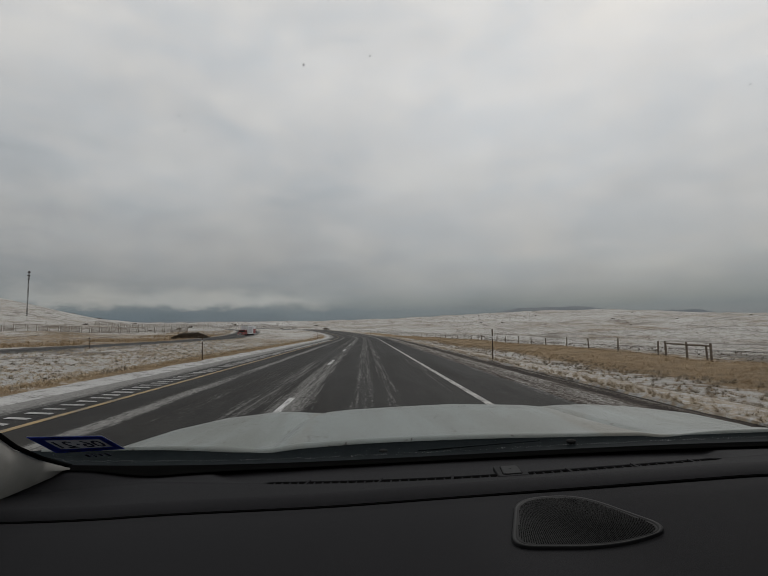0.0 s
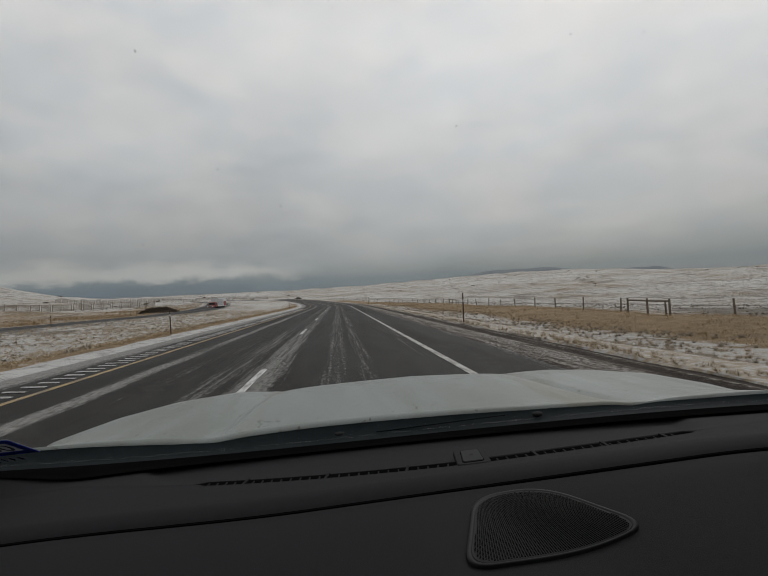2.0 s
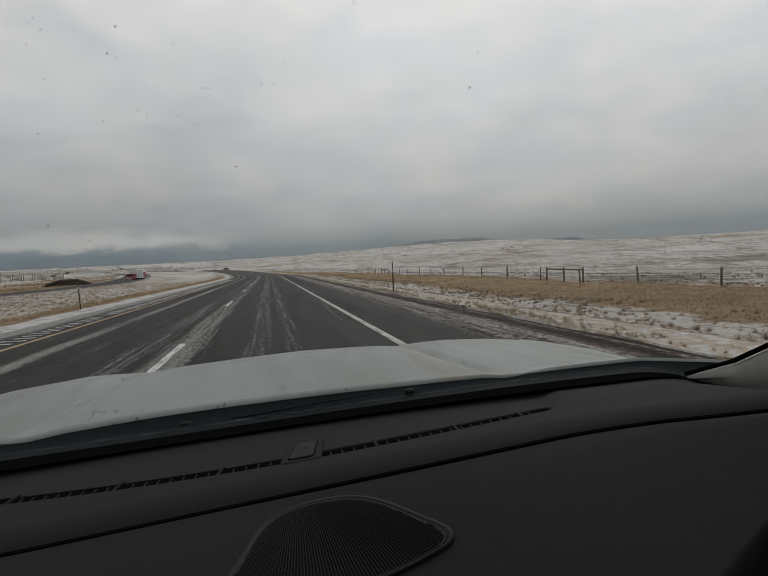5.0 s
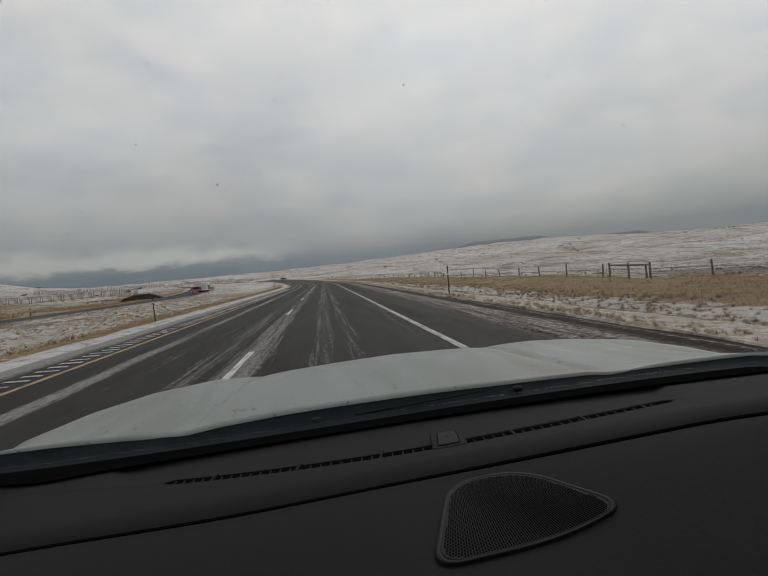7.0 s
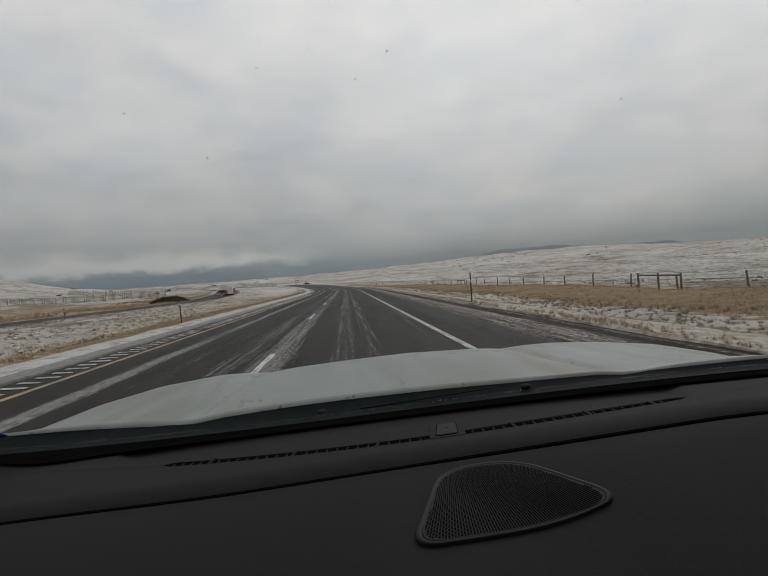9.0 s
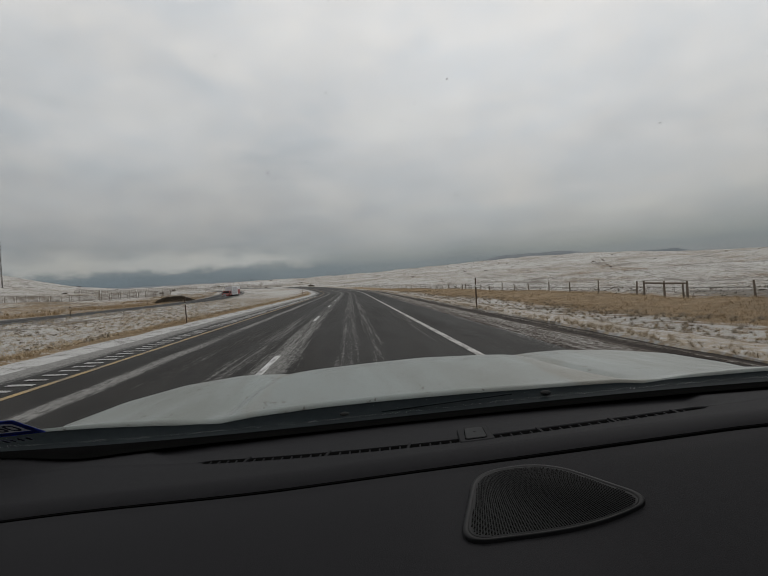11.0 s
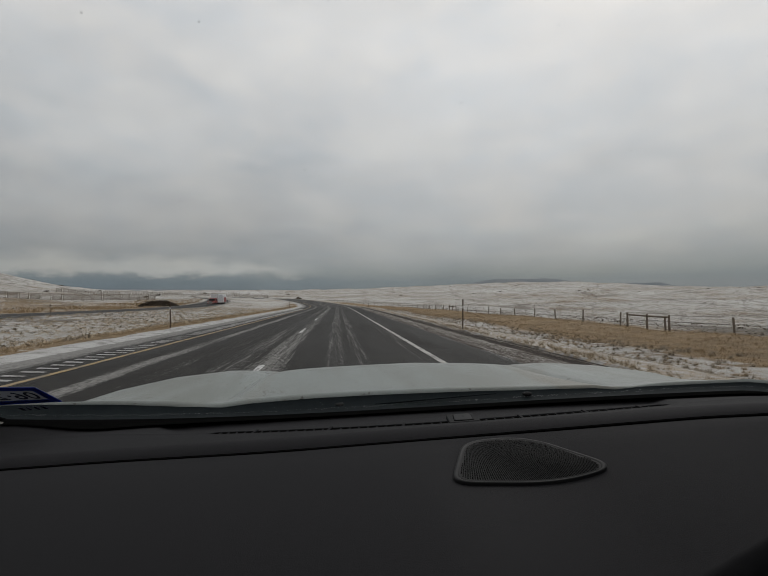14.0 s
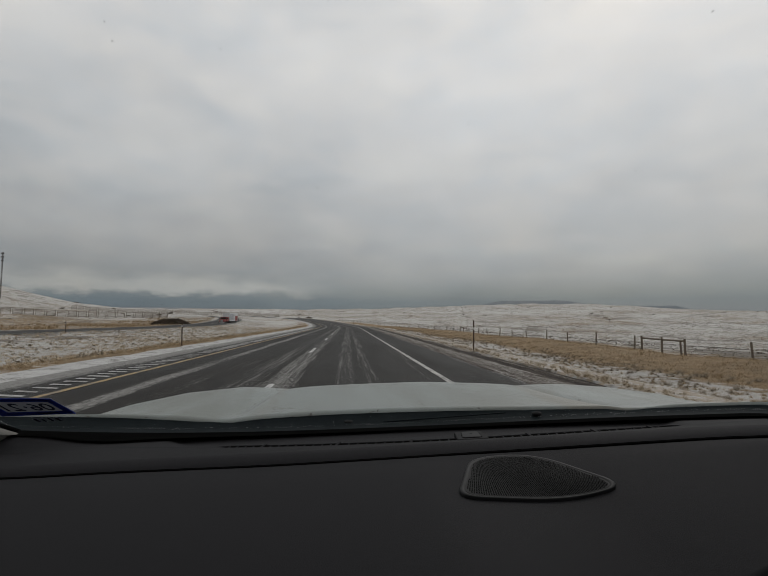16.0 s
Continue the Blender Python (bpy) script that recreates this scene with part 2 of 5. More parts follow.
    bump_to(n, l, b, math_node(n, l, "ADD", grit, math_node(n, l, "ADD", math_node(n, l, "MULTIPLY", total, 1.2), math_node(n, l, "MULTIPLY", white, 2.5))), 0.5, 0.008)
    return m


M_ROAD = road_material("slushy_asphalt", -8.0, 4.6, [(-7.4, 0.75), (-6.6, 0.45), (-6.2, 0.2), (-5.6, 0.12), (-5.45, 0.05), (-4.6, 0.04), (-4.28, 0.48), (-4.05, 0.42), (-3.9, 0.05), (-3.3, 0.22), (-2.75, 0.12), (-2.5, 0.32),
                                                     (-2.2, 0.30), (-2.0, 0.14), (-1.85, 0.36), (-1.42, 0.40), (-1.15, 0.10), (-0.62, 0.03), (-0.48, 0.36), (-0.05, 0.33), (0.02, 0.04), (0.12, 0.06), (0.18, 0.33),
                                                     (0.46, 0.30), (0.56, 0.03), (1.35, 0.03), (1.55, 0.26), (1.9, 0.24), (2.05, 0.04), (3.1, 0.08), (3.45, 0.35), (3.9, 0.6)], -2.4)
M_ROAD_FAR = road_material("far_asphalt", -46.0, -30.0, [(-44.0, 0.5), (-42.0, 0.2), (-41.0, 0.05), (-39.5, 0.1), (-38.0, 0.4), (-37.2, 0.08), (-35.5, 0.2), (-34.0, 0.1), (-32.5, 0.5)], -38.0)


def line_material(name, colour):
    m, n, l, b, co = material(name)
    wear = noise_node(n, l, mapping_node(n, l, co, (3, 0.6, 1)), 3.0, 8, 0.72)
    l.new(mix_node(n, l, ramp_node(n, l, wear, [(0.43, 0.0), (0.62, 0.9)]), colour, (0.09, 0.085, 0.08)), b.inputs["Base Color"])
    b.inputs["Roughness"].default_value = 0.7
    return m


M_LINE_WHITE = line_material("worn_white_line", (0.41, 0.402, 0.38))
M_LINE_DASH = line_material("frosted_lane_dash", (0.52, 0.52, 0.51))
M_LINE_YELLOW = line_material("worn_yellow_line", (0.33, 0.225, 0.09))


def snow_material(name, under, amount, scale, white=1.0):
    m, n, l, b, co = material(name)
    f = noise_node(n, l, co, scale, 9, 0.68)
    g = noise_node(n, l, co, scale * 9, 5, 0.6)
    k = math_node(n, l, "ADD", math_node(n, l, "MULTIPLY", f, 0.65), math_node(n, l, "MULTIPLY", g, 0.35))
    l.new(ramp_node(n, l, k, [(amount - 0.05, under), (amount + 0.03, (0.36 * white, 0.355 * white, 0.345 * white)), (0.8, (0.50 * white, 0.495 * white, 0.485 * white))]), b.inputs["Base Color"])
    b.inputs["Roughness"].default_value = 0.85
    bump_to(n, l, b, k, 0.6, 0.05)
    return m


M_RUMBLE_SNOW = snow_material("rumble_snow", (0.13, 0.122, 0.115), 0.46, 2.5, 0.95)
# near-black base stands for shadow in the grooves; only the grey flecks are slush
M_RUMBLE_SHADE = snow_material("rumble_groove_shade", (0.0105, 0.0100, 0.0094), 0.57, 8.0, 0.22)
M_SHOULDER_SNOW = snow_material("shoulder_snow", (0.11, 0.10, 0.09), 0.455, 1.6, 1.0)
M_VERGE_SNOW = snow_material("verge_snow", (0.26, 0.205, 0.142), 0.515, 5.5)


def gravel_material():
    """Brown wheel ruts between strips of dirty frozen slush."""
    m, n, l, b, co = material("rutted_gravel")
    uv = n.new("ShaderNodeTexCoord").outputs["UV"]
    sx = n.new("ShaderNodeSeparateXYZ")
    l.new(uv, sx.inputs[0])
    clod = noise_node(n, l, mapping_node(n, l, uv, (1.0, 0.6, 1.0)), 12.0, 8, 0.8)
    drag = noise_node(n, l, mapping_node(n, l, uv, (1.0, 0.06, 1.0)), 7.0, 6, 0.7)
    u = math_node(n, l, "ADD", sx.outputs[0], math_node(n, l, "MULTIPLY", math_node(n, l, "SUBTRACT", clod, 0.5), 0.35))
    across = math_node(n, l, "DIVIDE", math_node(n, l, "SUBTRACT", u, 3.2), 2.4, clamp=True)
    slush = ramp_node(n, l, across, [(0.0, 0.25), (0.18, 0.50), (0.42, 0.56), (0.50, 0.26), (0.56, 0.26), (0.62, 0.50), (0.68, 0.24), (0.78, 0.28), (0.9, 0.55)])
    f = math_node(n, l, "ADD", slush, math_node(n, l, "ADD", math_node(n, l, "MULTIPLY", math_node(n, l, "SUBTRACT", clod, 0.5), 1.4), math_node(n, l, "MULTIPLY", math_node(n, l, "SUBTRACT", drag, 0.5), 0.8)))
    l.new(ramp_node(n, l, f, [(0.24, (0.022, 0.017, 0.014)), (0.42, (0.058, 0.046, 0.038)), (0.54, (0.150, 0.134, 0.120)), (0.70, (0.33, 0.32, 0.305))]), b.inputs["Base Color"])
    b.inputs["Roughness"].default_value = 0.85
    b.inputs["Specular IOR Level"].default_value = 0.1
    bump_to(n, l, b, f, 0.8, 0.04)
    return m


M_GRAVEL = gravel_material()


def ground_material():
    """Dry winter grass, soil and a thin, broken cover of snow; u runs across the highway."""
    m, n, l, b, co = material("snowy_prairie")
    sx = n.new("ShaderNodeSeparateXYZ")
    l.new(n.new("ShaderNodeTexCoord").outputs["UV"], sx.inputs[0])
    u, v = sx.outputs[0], sx.outputs[1]
    wide = noise_node(n, l, mapping_node(n, l, co, (0.006, 0.004, 0.02)), 1.0, 6, 0.6, 0.3)
    field = noise_node(n, l, mapping_node(n, l, co, (0.05, 0.03, 0.05)), 1.0, 8, 0.66)
    tuft = noise_node(n, l, co, 1.3, 7, 0.7)
    blade = noise_node(n, l, co, 10, 4, 0.65)
    grass = ramp_node(n, l, math_node(n, l, "ADD", math_node(n, l, "MULTIPLY", tuft, 0.6), math_node(n, l, "MULTIPLY", field, 0.4)),
                      [(0.30, (0.12, 0.086, 0.053)), (0.45, (0.22, 0.158, 0.096)), (0.60, (0.33, 0.245, 0.152)), (0.75, (0.42, 0.335, 0.235))])
    # more snow over the open plain and in the median, little on the banked verge
    plain = ramp_node(n, l, math_node(n, l, "DIVIDE", math_node(n, l, "ADD", u, 60.0), 120.0, clamp=True),
                      [(0.0, 0.42), (0.14, 0.45), (0.22, 0.62), (0.30, 0.61), (0.395, 0.60), (0.418, 0.44), (0.45, 0.42), (0.54, 0.42), (0.562, 0.60), (0.583, 0.60), (0.592, 0.48), (0.602, 0.17), (0.69, 0.17), (0.705, 0.50), (0.74, 0.62), (1.0, 0.60)])
    near = ramp_node(n, l, math_node(n, l, "DIVIDE", v, 300.0, clamp=True), [(0.35, 1.0), (0.9, 0.0)])
    bias = math_node(n, l, "ADD", math_node(n, l, "MULTIPLY", math_node(n, l, "SUBTRACT", plain, 0.60), near), 0.10)
    f = math_node(n, l, "ADD", math_node(n, l, "MULTIPLY", tuft, 0.40), math_node(n, l, "ADD", math_node(n, l, "MULTIPLY", field, 0.32), math_node(n, l, "MULTIPLY", wide, 0.28)))
    f = math_node(n, l, "ADD", math_node(n, l, "ADD", f, math_node(n, l, "MULTIPLY", bias, 0.5)), math_node(n, l, "MULTIPLY", math_node(n, l, "SUBTRACT", blade, 0.5), 0.14))
    snow = ramp_node(n, l, f, [(0.480, 0.0), (0.512, 0.85), (0.58, 1.0)])
    tone = ramp_node(n, l, math_node(n, l, "ADD", math_node(n, l, "MULTIPLY", blade, 0.5), math_node(n, l, "MULTIPLY", wide, 0.5)), [(0.32, (0.34, 0.325, 0.30)), (0.50, (0.46, 0.448, 0.425)), (0.66, (0.58, 0.572, 0.555))])
    open_land = math_node(n, l, "MULTIPLY", ramp_node(n, l, math_node(n, l, "DIVIDE", math_node(n, l, "ABSOLUTE", u), 60.0, clamp=True), [(0.36, 0.25), (0.42, 1.0)]), 1.0)
    spots = ramp_node(n, l, noise_node(n, l, mapping_node(n, l, co, (0.75, 0.4, 1.0)), 1.0, 6, 0.68), [(0.535, 0.0), (0.58, 0.75)])
    # the next two masks paint ridge and gully shading as dark patches
    ridge_shade = ramp_node(n, l, noise_node(n, l, mapping_node(n, l, co, (0.09, 0.045, 0.2), (4, 1, 0)), 1.0, 9, 0.72), [(0.555, 0.0), (0.585, 0.7)])
    gully_shade = ramp_node(n, l, noise_node(n, l, mapping_node(n, l, co, (0.010, 0.035, 0.02)), 1.0, 9, 0.68, 0.8), [(0.575, 0.0), (0.61, 0.5)])
    marks = math_node(n, l, "MULTIPLY", math_node(n, l, "MAXIMUM", math_node(n, l, "MAXIMUM", spots, ridge_shade), gully_shade), open_land)
    l.new(mix_node(n, l, marks, mix_node(n, l, snow, grass, tone), (0.105, 0.088, 0.070)), b.inputs["Base Color"])
    b.inputs["Roughness"].default_value = 0.9
    b.inputs["Specular IOR Level"].default_value = 0.12
    bump_to(n, l, b, math_node(n, l, "ADD", math_node(n, l, "ADD", tuft, math_node(n, l, "MULTIPLY", blade, 0.4)), math_node(n, l, "MULTIPLY", field, 2.0)), 0.9, 0.3)
    return m


M_GROUND = ground_material()


def tuft_material(name, root, tip):
    m, n, l, b, co = material(name)
    geo = n.new("ShaderNodeNewGeometry")
    tone = noise_node(n, l, co, 0.6, 3, 0.5)
    f = math_node(n, l, "ADD", math_node(n, l, "MULTIPLY", geo.outputs["Random Per Island"], 0.5), math_node(n, l, "MULTIPLY", tone, 0.5))
    l.new(ramp_node(n, l, f, [(0.2, root), (0.75, tip)]), b.inputs["Base Color"])
    b.inputs["Roughness"].default_value = 0.85
    b.inputs["Specular IOR Level"].default_value = 0.1
    return m


M_GRASS = tuft_material("dry_grass", (0.24, 0.172, 0.102), (0.40, 0.30, 0.19))
M_FROST = tuft_material("frosted_grass", (0.35, 0.272, 0.18), (0.51, 0.425, 0.315))
M_BRUSH = tuft_material("brown_brush", (0.05, 0.041, 0.033), (0.125, 0.102, 0.08))
M_SAGE = tuft_material("sagebrush", (0.16, 0.132, 0.10), (0.33, 0.285, 0.225))
M_PALE = tuft_material("pale_dry_grass", (0.27, 0.215, 0.148), (0.42, 0.35, 0.262))
M_SAGE_DARK = tuft_material("dark_sagebrush", (0.055, 0.044, 0.034), (0.15, 0.122, 0.094))
M_BUSH = tuft_material("dark_bush", (0.030, 0.024, 0.019), (0.095, 0.074, 0.056))
M_WOOD = simple("weathered_wood", (0.085, 0.065, 0.05), (0.20, 0.165, 0.13), 30, 0.85, bump=0.4)
M_WOOD_SNOW = simple("grey_slat_wood", (0.14, 0.11, 0.085), (0.26, 0.22, 0.18), 20, 0.85)
M_STEEL = simple("galvanised_wire", (0.16, 0.16, 0.16), (0.28, 0.28, 0.28), 60, 0.5, metal=0.6)
M_DELINEATOR = simple("brown_post_plastic", (0.05, 0.03, 0.02), (0.09, 0.055, 0.035), 25, 0.7)
M_REFLECTOR = simple("reflector_band", (0.5, 0.5, 0.48), (0.65, 0.65, 0.62), 40, 0.35)
M_MAST = simple("mast_steel", (0.06, 0.055, 0.05), (0.11, 0.1, 0.095), 3, 0.6, metal=0.4)
# blue-grey of distance haze is put into the hills' base colour
M_MESA = simple("hazy_far_mesa", (0.13, 0.15, 0.17), (0.20, 0.215, 0.225), 0.01, 0.95)
M_TRUCK_RED = simple("truck_red_paint", (0.17, 0.028, 0.026), (0.25, 0.045, 0.04), 4, 0.4)
M_TRUCK_WHITE = simple("trailer_white_panel", (0.45, 0.46, 0.47), (0.6, 0.61, 0.62), 1.5, 0.5)
M_TRUCK_BLUE = simple("trailer_grey_panel", (0.26, 0.27, 0.29), (0.38, 0.39, 0.41), 1.5, 0.5)
M_CHROME = simple("dull_chrome", (0.4, 0.4, 0.4), (0.55, 0.55, 0.55), 20, 0.25, metal=0.9)
M_GLASS_DARK = simple("dark_cab_glass", (0.015, 0.018, 0.02), (0.03, 0.033, 0.036), 4, 0.08)


# ---- mesh helpers ----
def mesh_object(name, verts, faces, mat, parent=None, smooth=False, label=""):
    me = bpy.data.meshes.new(name)
    me.from_pydata([tuple(v) for v in verts], [], faces)
    me.materials.append(mat)
    me.validate()
    if smooth:
        me.shade_smooth()
    ob = new(name, me)
    if parent is not None:
        ob.parent = parent
    return tagged(ob, label)


def part(name, bm, mat, parent=None, label="", smooth=False):
    """Links a bmesh as one mesh object under a thing or a part."""
    me = bpy.data.meshes.new(name)
    bmesh.ops.recalc_face_normals(bm, faces=bm.faces)
    bm.to_mesh(me)
    bm.free()
    me.materials.append(mat)
    if smooth:
        me.shade_smooth()
    ob = new(name, me)
    if parent is not None:
        ob.parent = parent
    return tagged(ob, label)


def box(bm, x0, x1, y0, y1, z0, z1, bevel=0.0, m=None):
    made = bmesh.ops.create_cube(bm, size=1.0)["verts"]
    for v in made:
        v.co = Vector((x0 + (v.co.x + 0.5) * (x1 - x0), y0 + (v.co.y + 0.5) * (y1 - y0), z0 + (v.co.z + 0.5) * (z1 - z0)))
    if bevel:
        edges = list({e for v in made for e in v.link_edges})
        made = bmesh.ops.bevel(bm, geom=edges, offset=bevel, segments=2, affect="EDGES", profile=0.6)["verts"]
    if m is not None:
        for v in made:
            v.co = m @ v.co
    return made


def rod(bm, a, b, ra, rb=None, n=8):
    """A tapered round bar from a to b."""
    a, b = Vector(a), Vector(b)
    rb = ra if rb is None else rb
    q = (b - a).to_track_quat("Z", "Y")
    lo = [bm.verts.new(a + q @ Vector((ra * math.cos(k * math.tau / n), ra * math.sin(k * math.tau / n), 0))) for k in range(n)]
    hi = [bm.verts.new(b + q @ Vector((rb * math.cos(k * math.tau / n), rb * math.sin(k * math.tau / n), 0))) for k in range(n)]
    for k in range(n):
        bm.faces.new((lo[k], lo[(k + 1) % n], hi[(k + 1) % n], hi[k]))
    bm.faces.new(lo[::-1])
    bm.faces.new(hi)


def ease(a, b, v):
    t = min(1.0, max(0.0, (v - a) / (b - a)))
    return t * t * (3 - 2 * t)


def grid_faces(rows, cols):
    return [(r * cols + c, r * cols + c + 1, (r + 1) * cols + c + 1, (r + 1) * cols + c) for r in range(rows - 1) for c in range(cols - 1)]


# ---- the lie of the land ----
BEND_START, BEND_RADIUS = 70.0, 640.0


def road_shift(y):
    """How far the highway has swung to the left at y."""
    return -max(0.0, y - BEND_START) ** 2 / (2 * BEND_RADIUS) if y < 700 else road_shift(699.9) - (y - 700) * 1.01


def swell(r):
    """The slow climb of the land away from the car."""
    return 3.2 * ease(110, 330, r) + 0.0235 * max(0.0, r - 330)


def height(x, y):
    r = math.hypot(x, y)
    lat = x - road_shift(max(y, 0.0))
    rise = swell(r)
    az = math.degrees(math.atan2(x, y)) if y > 0 else (90 if x > 0 else -90)
    rise *= 1.0 + 0.50 * math.exp(-((az - 22) / 14) ** 2) * ease(300, 1500, r) - 0.35 * ease(28, 44, az) * ease(300, 1500, r)
    # verge, ditch and plain on the right
    right = -0.55 * ease(4.6, 9, lat) - 0.75 * ease(9, 24, lat) - 3.0 * ease(24, 110, lat)
    right += 0.52 * math.exp(-((lat - 17.5) / 3.6) ** 2)
    # median swale, second carriageway, plain on the left
    left = -0.7 * ease(8.6, 16, -lat) + 0.7 * ease(20, 33, -lat) + 1.6 * ease(48, 160, -lat)
    z = (right if lat > 0 else left) * (1 - ease(250, 700, r)) + rise
    off_road = ease(5, 14, lat) if lat > 0 else ease(9, 13, -lat) * (1 - math.exp(-((lat + 38) / 9) ** 4))
    z += off_road * (0.10 * noise.noise((x * 0.25, y * 0.25, 0)) + 0.22 * noise.noise((x * 0.06, y * 0.06, 3)))
    z += off_road * ease(60, 500, r) * (3.0 + r * 0.0028) * noise.fractal((x * 0.0045, y * 0.0045, 1.7), 1.0, 2.0, 4)
    z += (ease(26, 90, lat) + ease(60, 140, -lat)) * (3.4 * noise.noise((x * 0.011, y * 0.013, 7)) + 1.2 * noise.noise((x * 0.045, y * 0.035, 2)))
    # low hill with the mast
    z += 56 * math.exp(-(((x + 600) / 185) ** 2 + ((y - 610) / 210) ** 2))
    if -8.5 < lat < 4.6 or -44.5 < lat < -31.5:
        z -= 0.12
    return z


def axis(parts):
    out = []
    for a, b, n in parts:
        out += [a + (b - a) * i / n for i in range(n)]
    return out + [parts[-1][1]]


gx = axis([(-4600, -1500, 22), (-1500, -400, 30), (-400, -120, 40), (-120, -46, 30), (-46, -30, 16), (-30, -10, 20), (-10, 6, 20), (6, 30, 34), (30, 120, 36), (120, 500, 38), (500, 1500, 30), (1500, 4600, 22)])
gy = axis([(-4600, -400, 14), (-400, -20, 14), (-20, 60, 60), (60, 160, 50), (160, 500, 56), (500, 1600, 50), (1600, 4600, 30)])
ground = mesh_object("ground", [(x, y, height(x, y)) for y in gy for x in gx], grid_faces(len(gy), len(gx)), M_GROUND, smooth=True)
layer = ground.data.uv_layers.new(name="UVMap")
co = np.array([(v.co.x - road_shift(max(v.co.y, 0.0)), v.co.y) for v in ground.data.vertices])
layer.data.foreach_set("uv", co[[lp.vertex_index for lp in ground.data.loops]].ravel())
tagged(ground, "tan winter prairie under thin broken snow", "ground", kind="structure")


def ribbon(name, mat, offsets, y0, y1, step, lift=0.0, crown=0.0, wobble=0.0, kind_label="", category="road", far_step=None, seed=0, rough=0.0):
    """A strip that follows the highway; offsets are its lateral lines."""
    ys = []
    y = y0
    while y < y1:
        ys.append(y)
        y += step if y < 120 else (far_step or step * 4)
    verts, uvs = [], []
    for y in ys:
        for k, o in enumerate(offsets):
            edge = k in (0, len(offsets) - 1)
            w = wobble * noise.noise((y * 0.7, seed + k, 0.3)) + 0.6 * wobble * noise.noise((y * 2.9, seed + k, 5.3)) if edge else 0.0
            x = o + w
            base = swell(math.hypot(road_shift(y) + x, y))
            bumps = rough * (noise.noise((x * 1.9, y * 1.3, 4.4)) + 0.6 * noise.noise((x * 5.1, y * 4.2, 8.8)))
            verts.append((road_shift(y) + x, y, base + lift + bumps - (crown if edge else 0.0)))
            uvs.append((x, y))
    ob = mesh_object(name, verts, grid_faces(len(ys), len(offsets)), mat)
    layer = ob.data.uv_layers.new(name="UVMap")
    for loop in ob.data.loops:
        layer.data[loop.index].uv = uvs[loop.vertex_index]
    return tagged(ob, kind_label, category, kind="structure")


EDGE_X, LANE_X, YELLOW_X = 1.95, -1.70, -5.35
ribbon("road", M_ROAD, [-7.4, -5.35, -3.5, -1.7, 0.1, 1.95, 3.0, 3.9], -30, 680, 3.0, 0.0, 0.03, 0.06, "dark asphalt carriageway streaked with slush", far_step=8)
ribbon("road_far_side", M_ROAD_FAR, [-44.0, -41, -38, -35, -32.4], -30, 680, 4.0, 0.0, 0.05, 0.1, "dark asphalt opposite carriageway edged with snow", far_step=8)
ribbon("shoulder_left", M_SHOULDER_SNOW, [-8.7, -8.0, -7.35], -20, 330, 0.7, 0.012, 0.05, 0.22, "snow-covered shoulder strip beside the yellow line", "shoulder", far_step=5, seed=11)
ribbon("shoulder_right", M_GRAVEL, [3.30, 3.8, 4.25, 4.7, 5.1], -20, 330, 0.6, 0.010, 0.05, 0.28, "dirty gravel shoulder with slush", "shoulder", far_step=5, seed=23, rough=0.012)
ribbon("snow_ridge", M_VERGE_SNOW, [4.85, 5.0, 5.2, 5.4, 5.65, 5.9, 6.2], -20, 300, 0.3, 0.02, 0.16, 0.34, "broken strip of old snow along the verge", "snow", far_step=5, seed=37, rough=0.035)


def marking(name, x, y0, y1, w, mat, label, step=4.0):
    ys = [y0]
    while ys[-1] < y1:
        ys.append(min(y1, ys[-1] + step))
    bm = bmesh.new()
    for a, b in zip(ys, ys[1:]):
        q = []
        for y, s in ((a, -1), (a, 1), (b, 1), (b, -1)):
            base = swell(math.hypot(road_shift(y) + x, y))
            q.append(bm.verts.new((road_shift(y) + x + s * w / 2, y, base + 0.006)))
        bm.faces.new(q)
    bmesh.ops.remove_doubles(bm, verts=bm.verts, dist=0.0005)
    bmesh.ops.solidify(bm, geom=bm.faces[:], thickness=0.003)
    return tagged(part(name, bm, mat), label, "road marking", kind="structure")


marking("edge_line_white", EDGE_X, -20, 600, 0.125, M_LINE_WHITE, "worn white painted edge line")
marking("edge_line_yellow", YELLOW_X, -20, 600, 0.14, M_LINE_YELLOW, "worn yellow painted edge line")
marking("edge_line_far", -33.4, -20, 600, 0.15, M_LINE_WHITE, "worn white edge line of the opposite carriageway")
for k in range(12):
    y = 6.4 + 12.19 * k
    tagged(marking("lane_dash", LANE_X, y, y + 3.05, 0.12, M_LINE_DASH, "worn white lane dash on asphalt", 1.6), group="lane dashes")


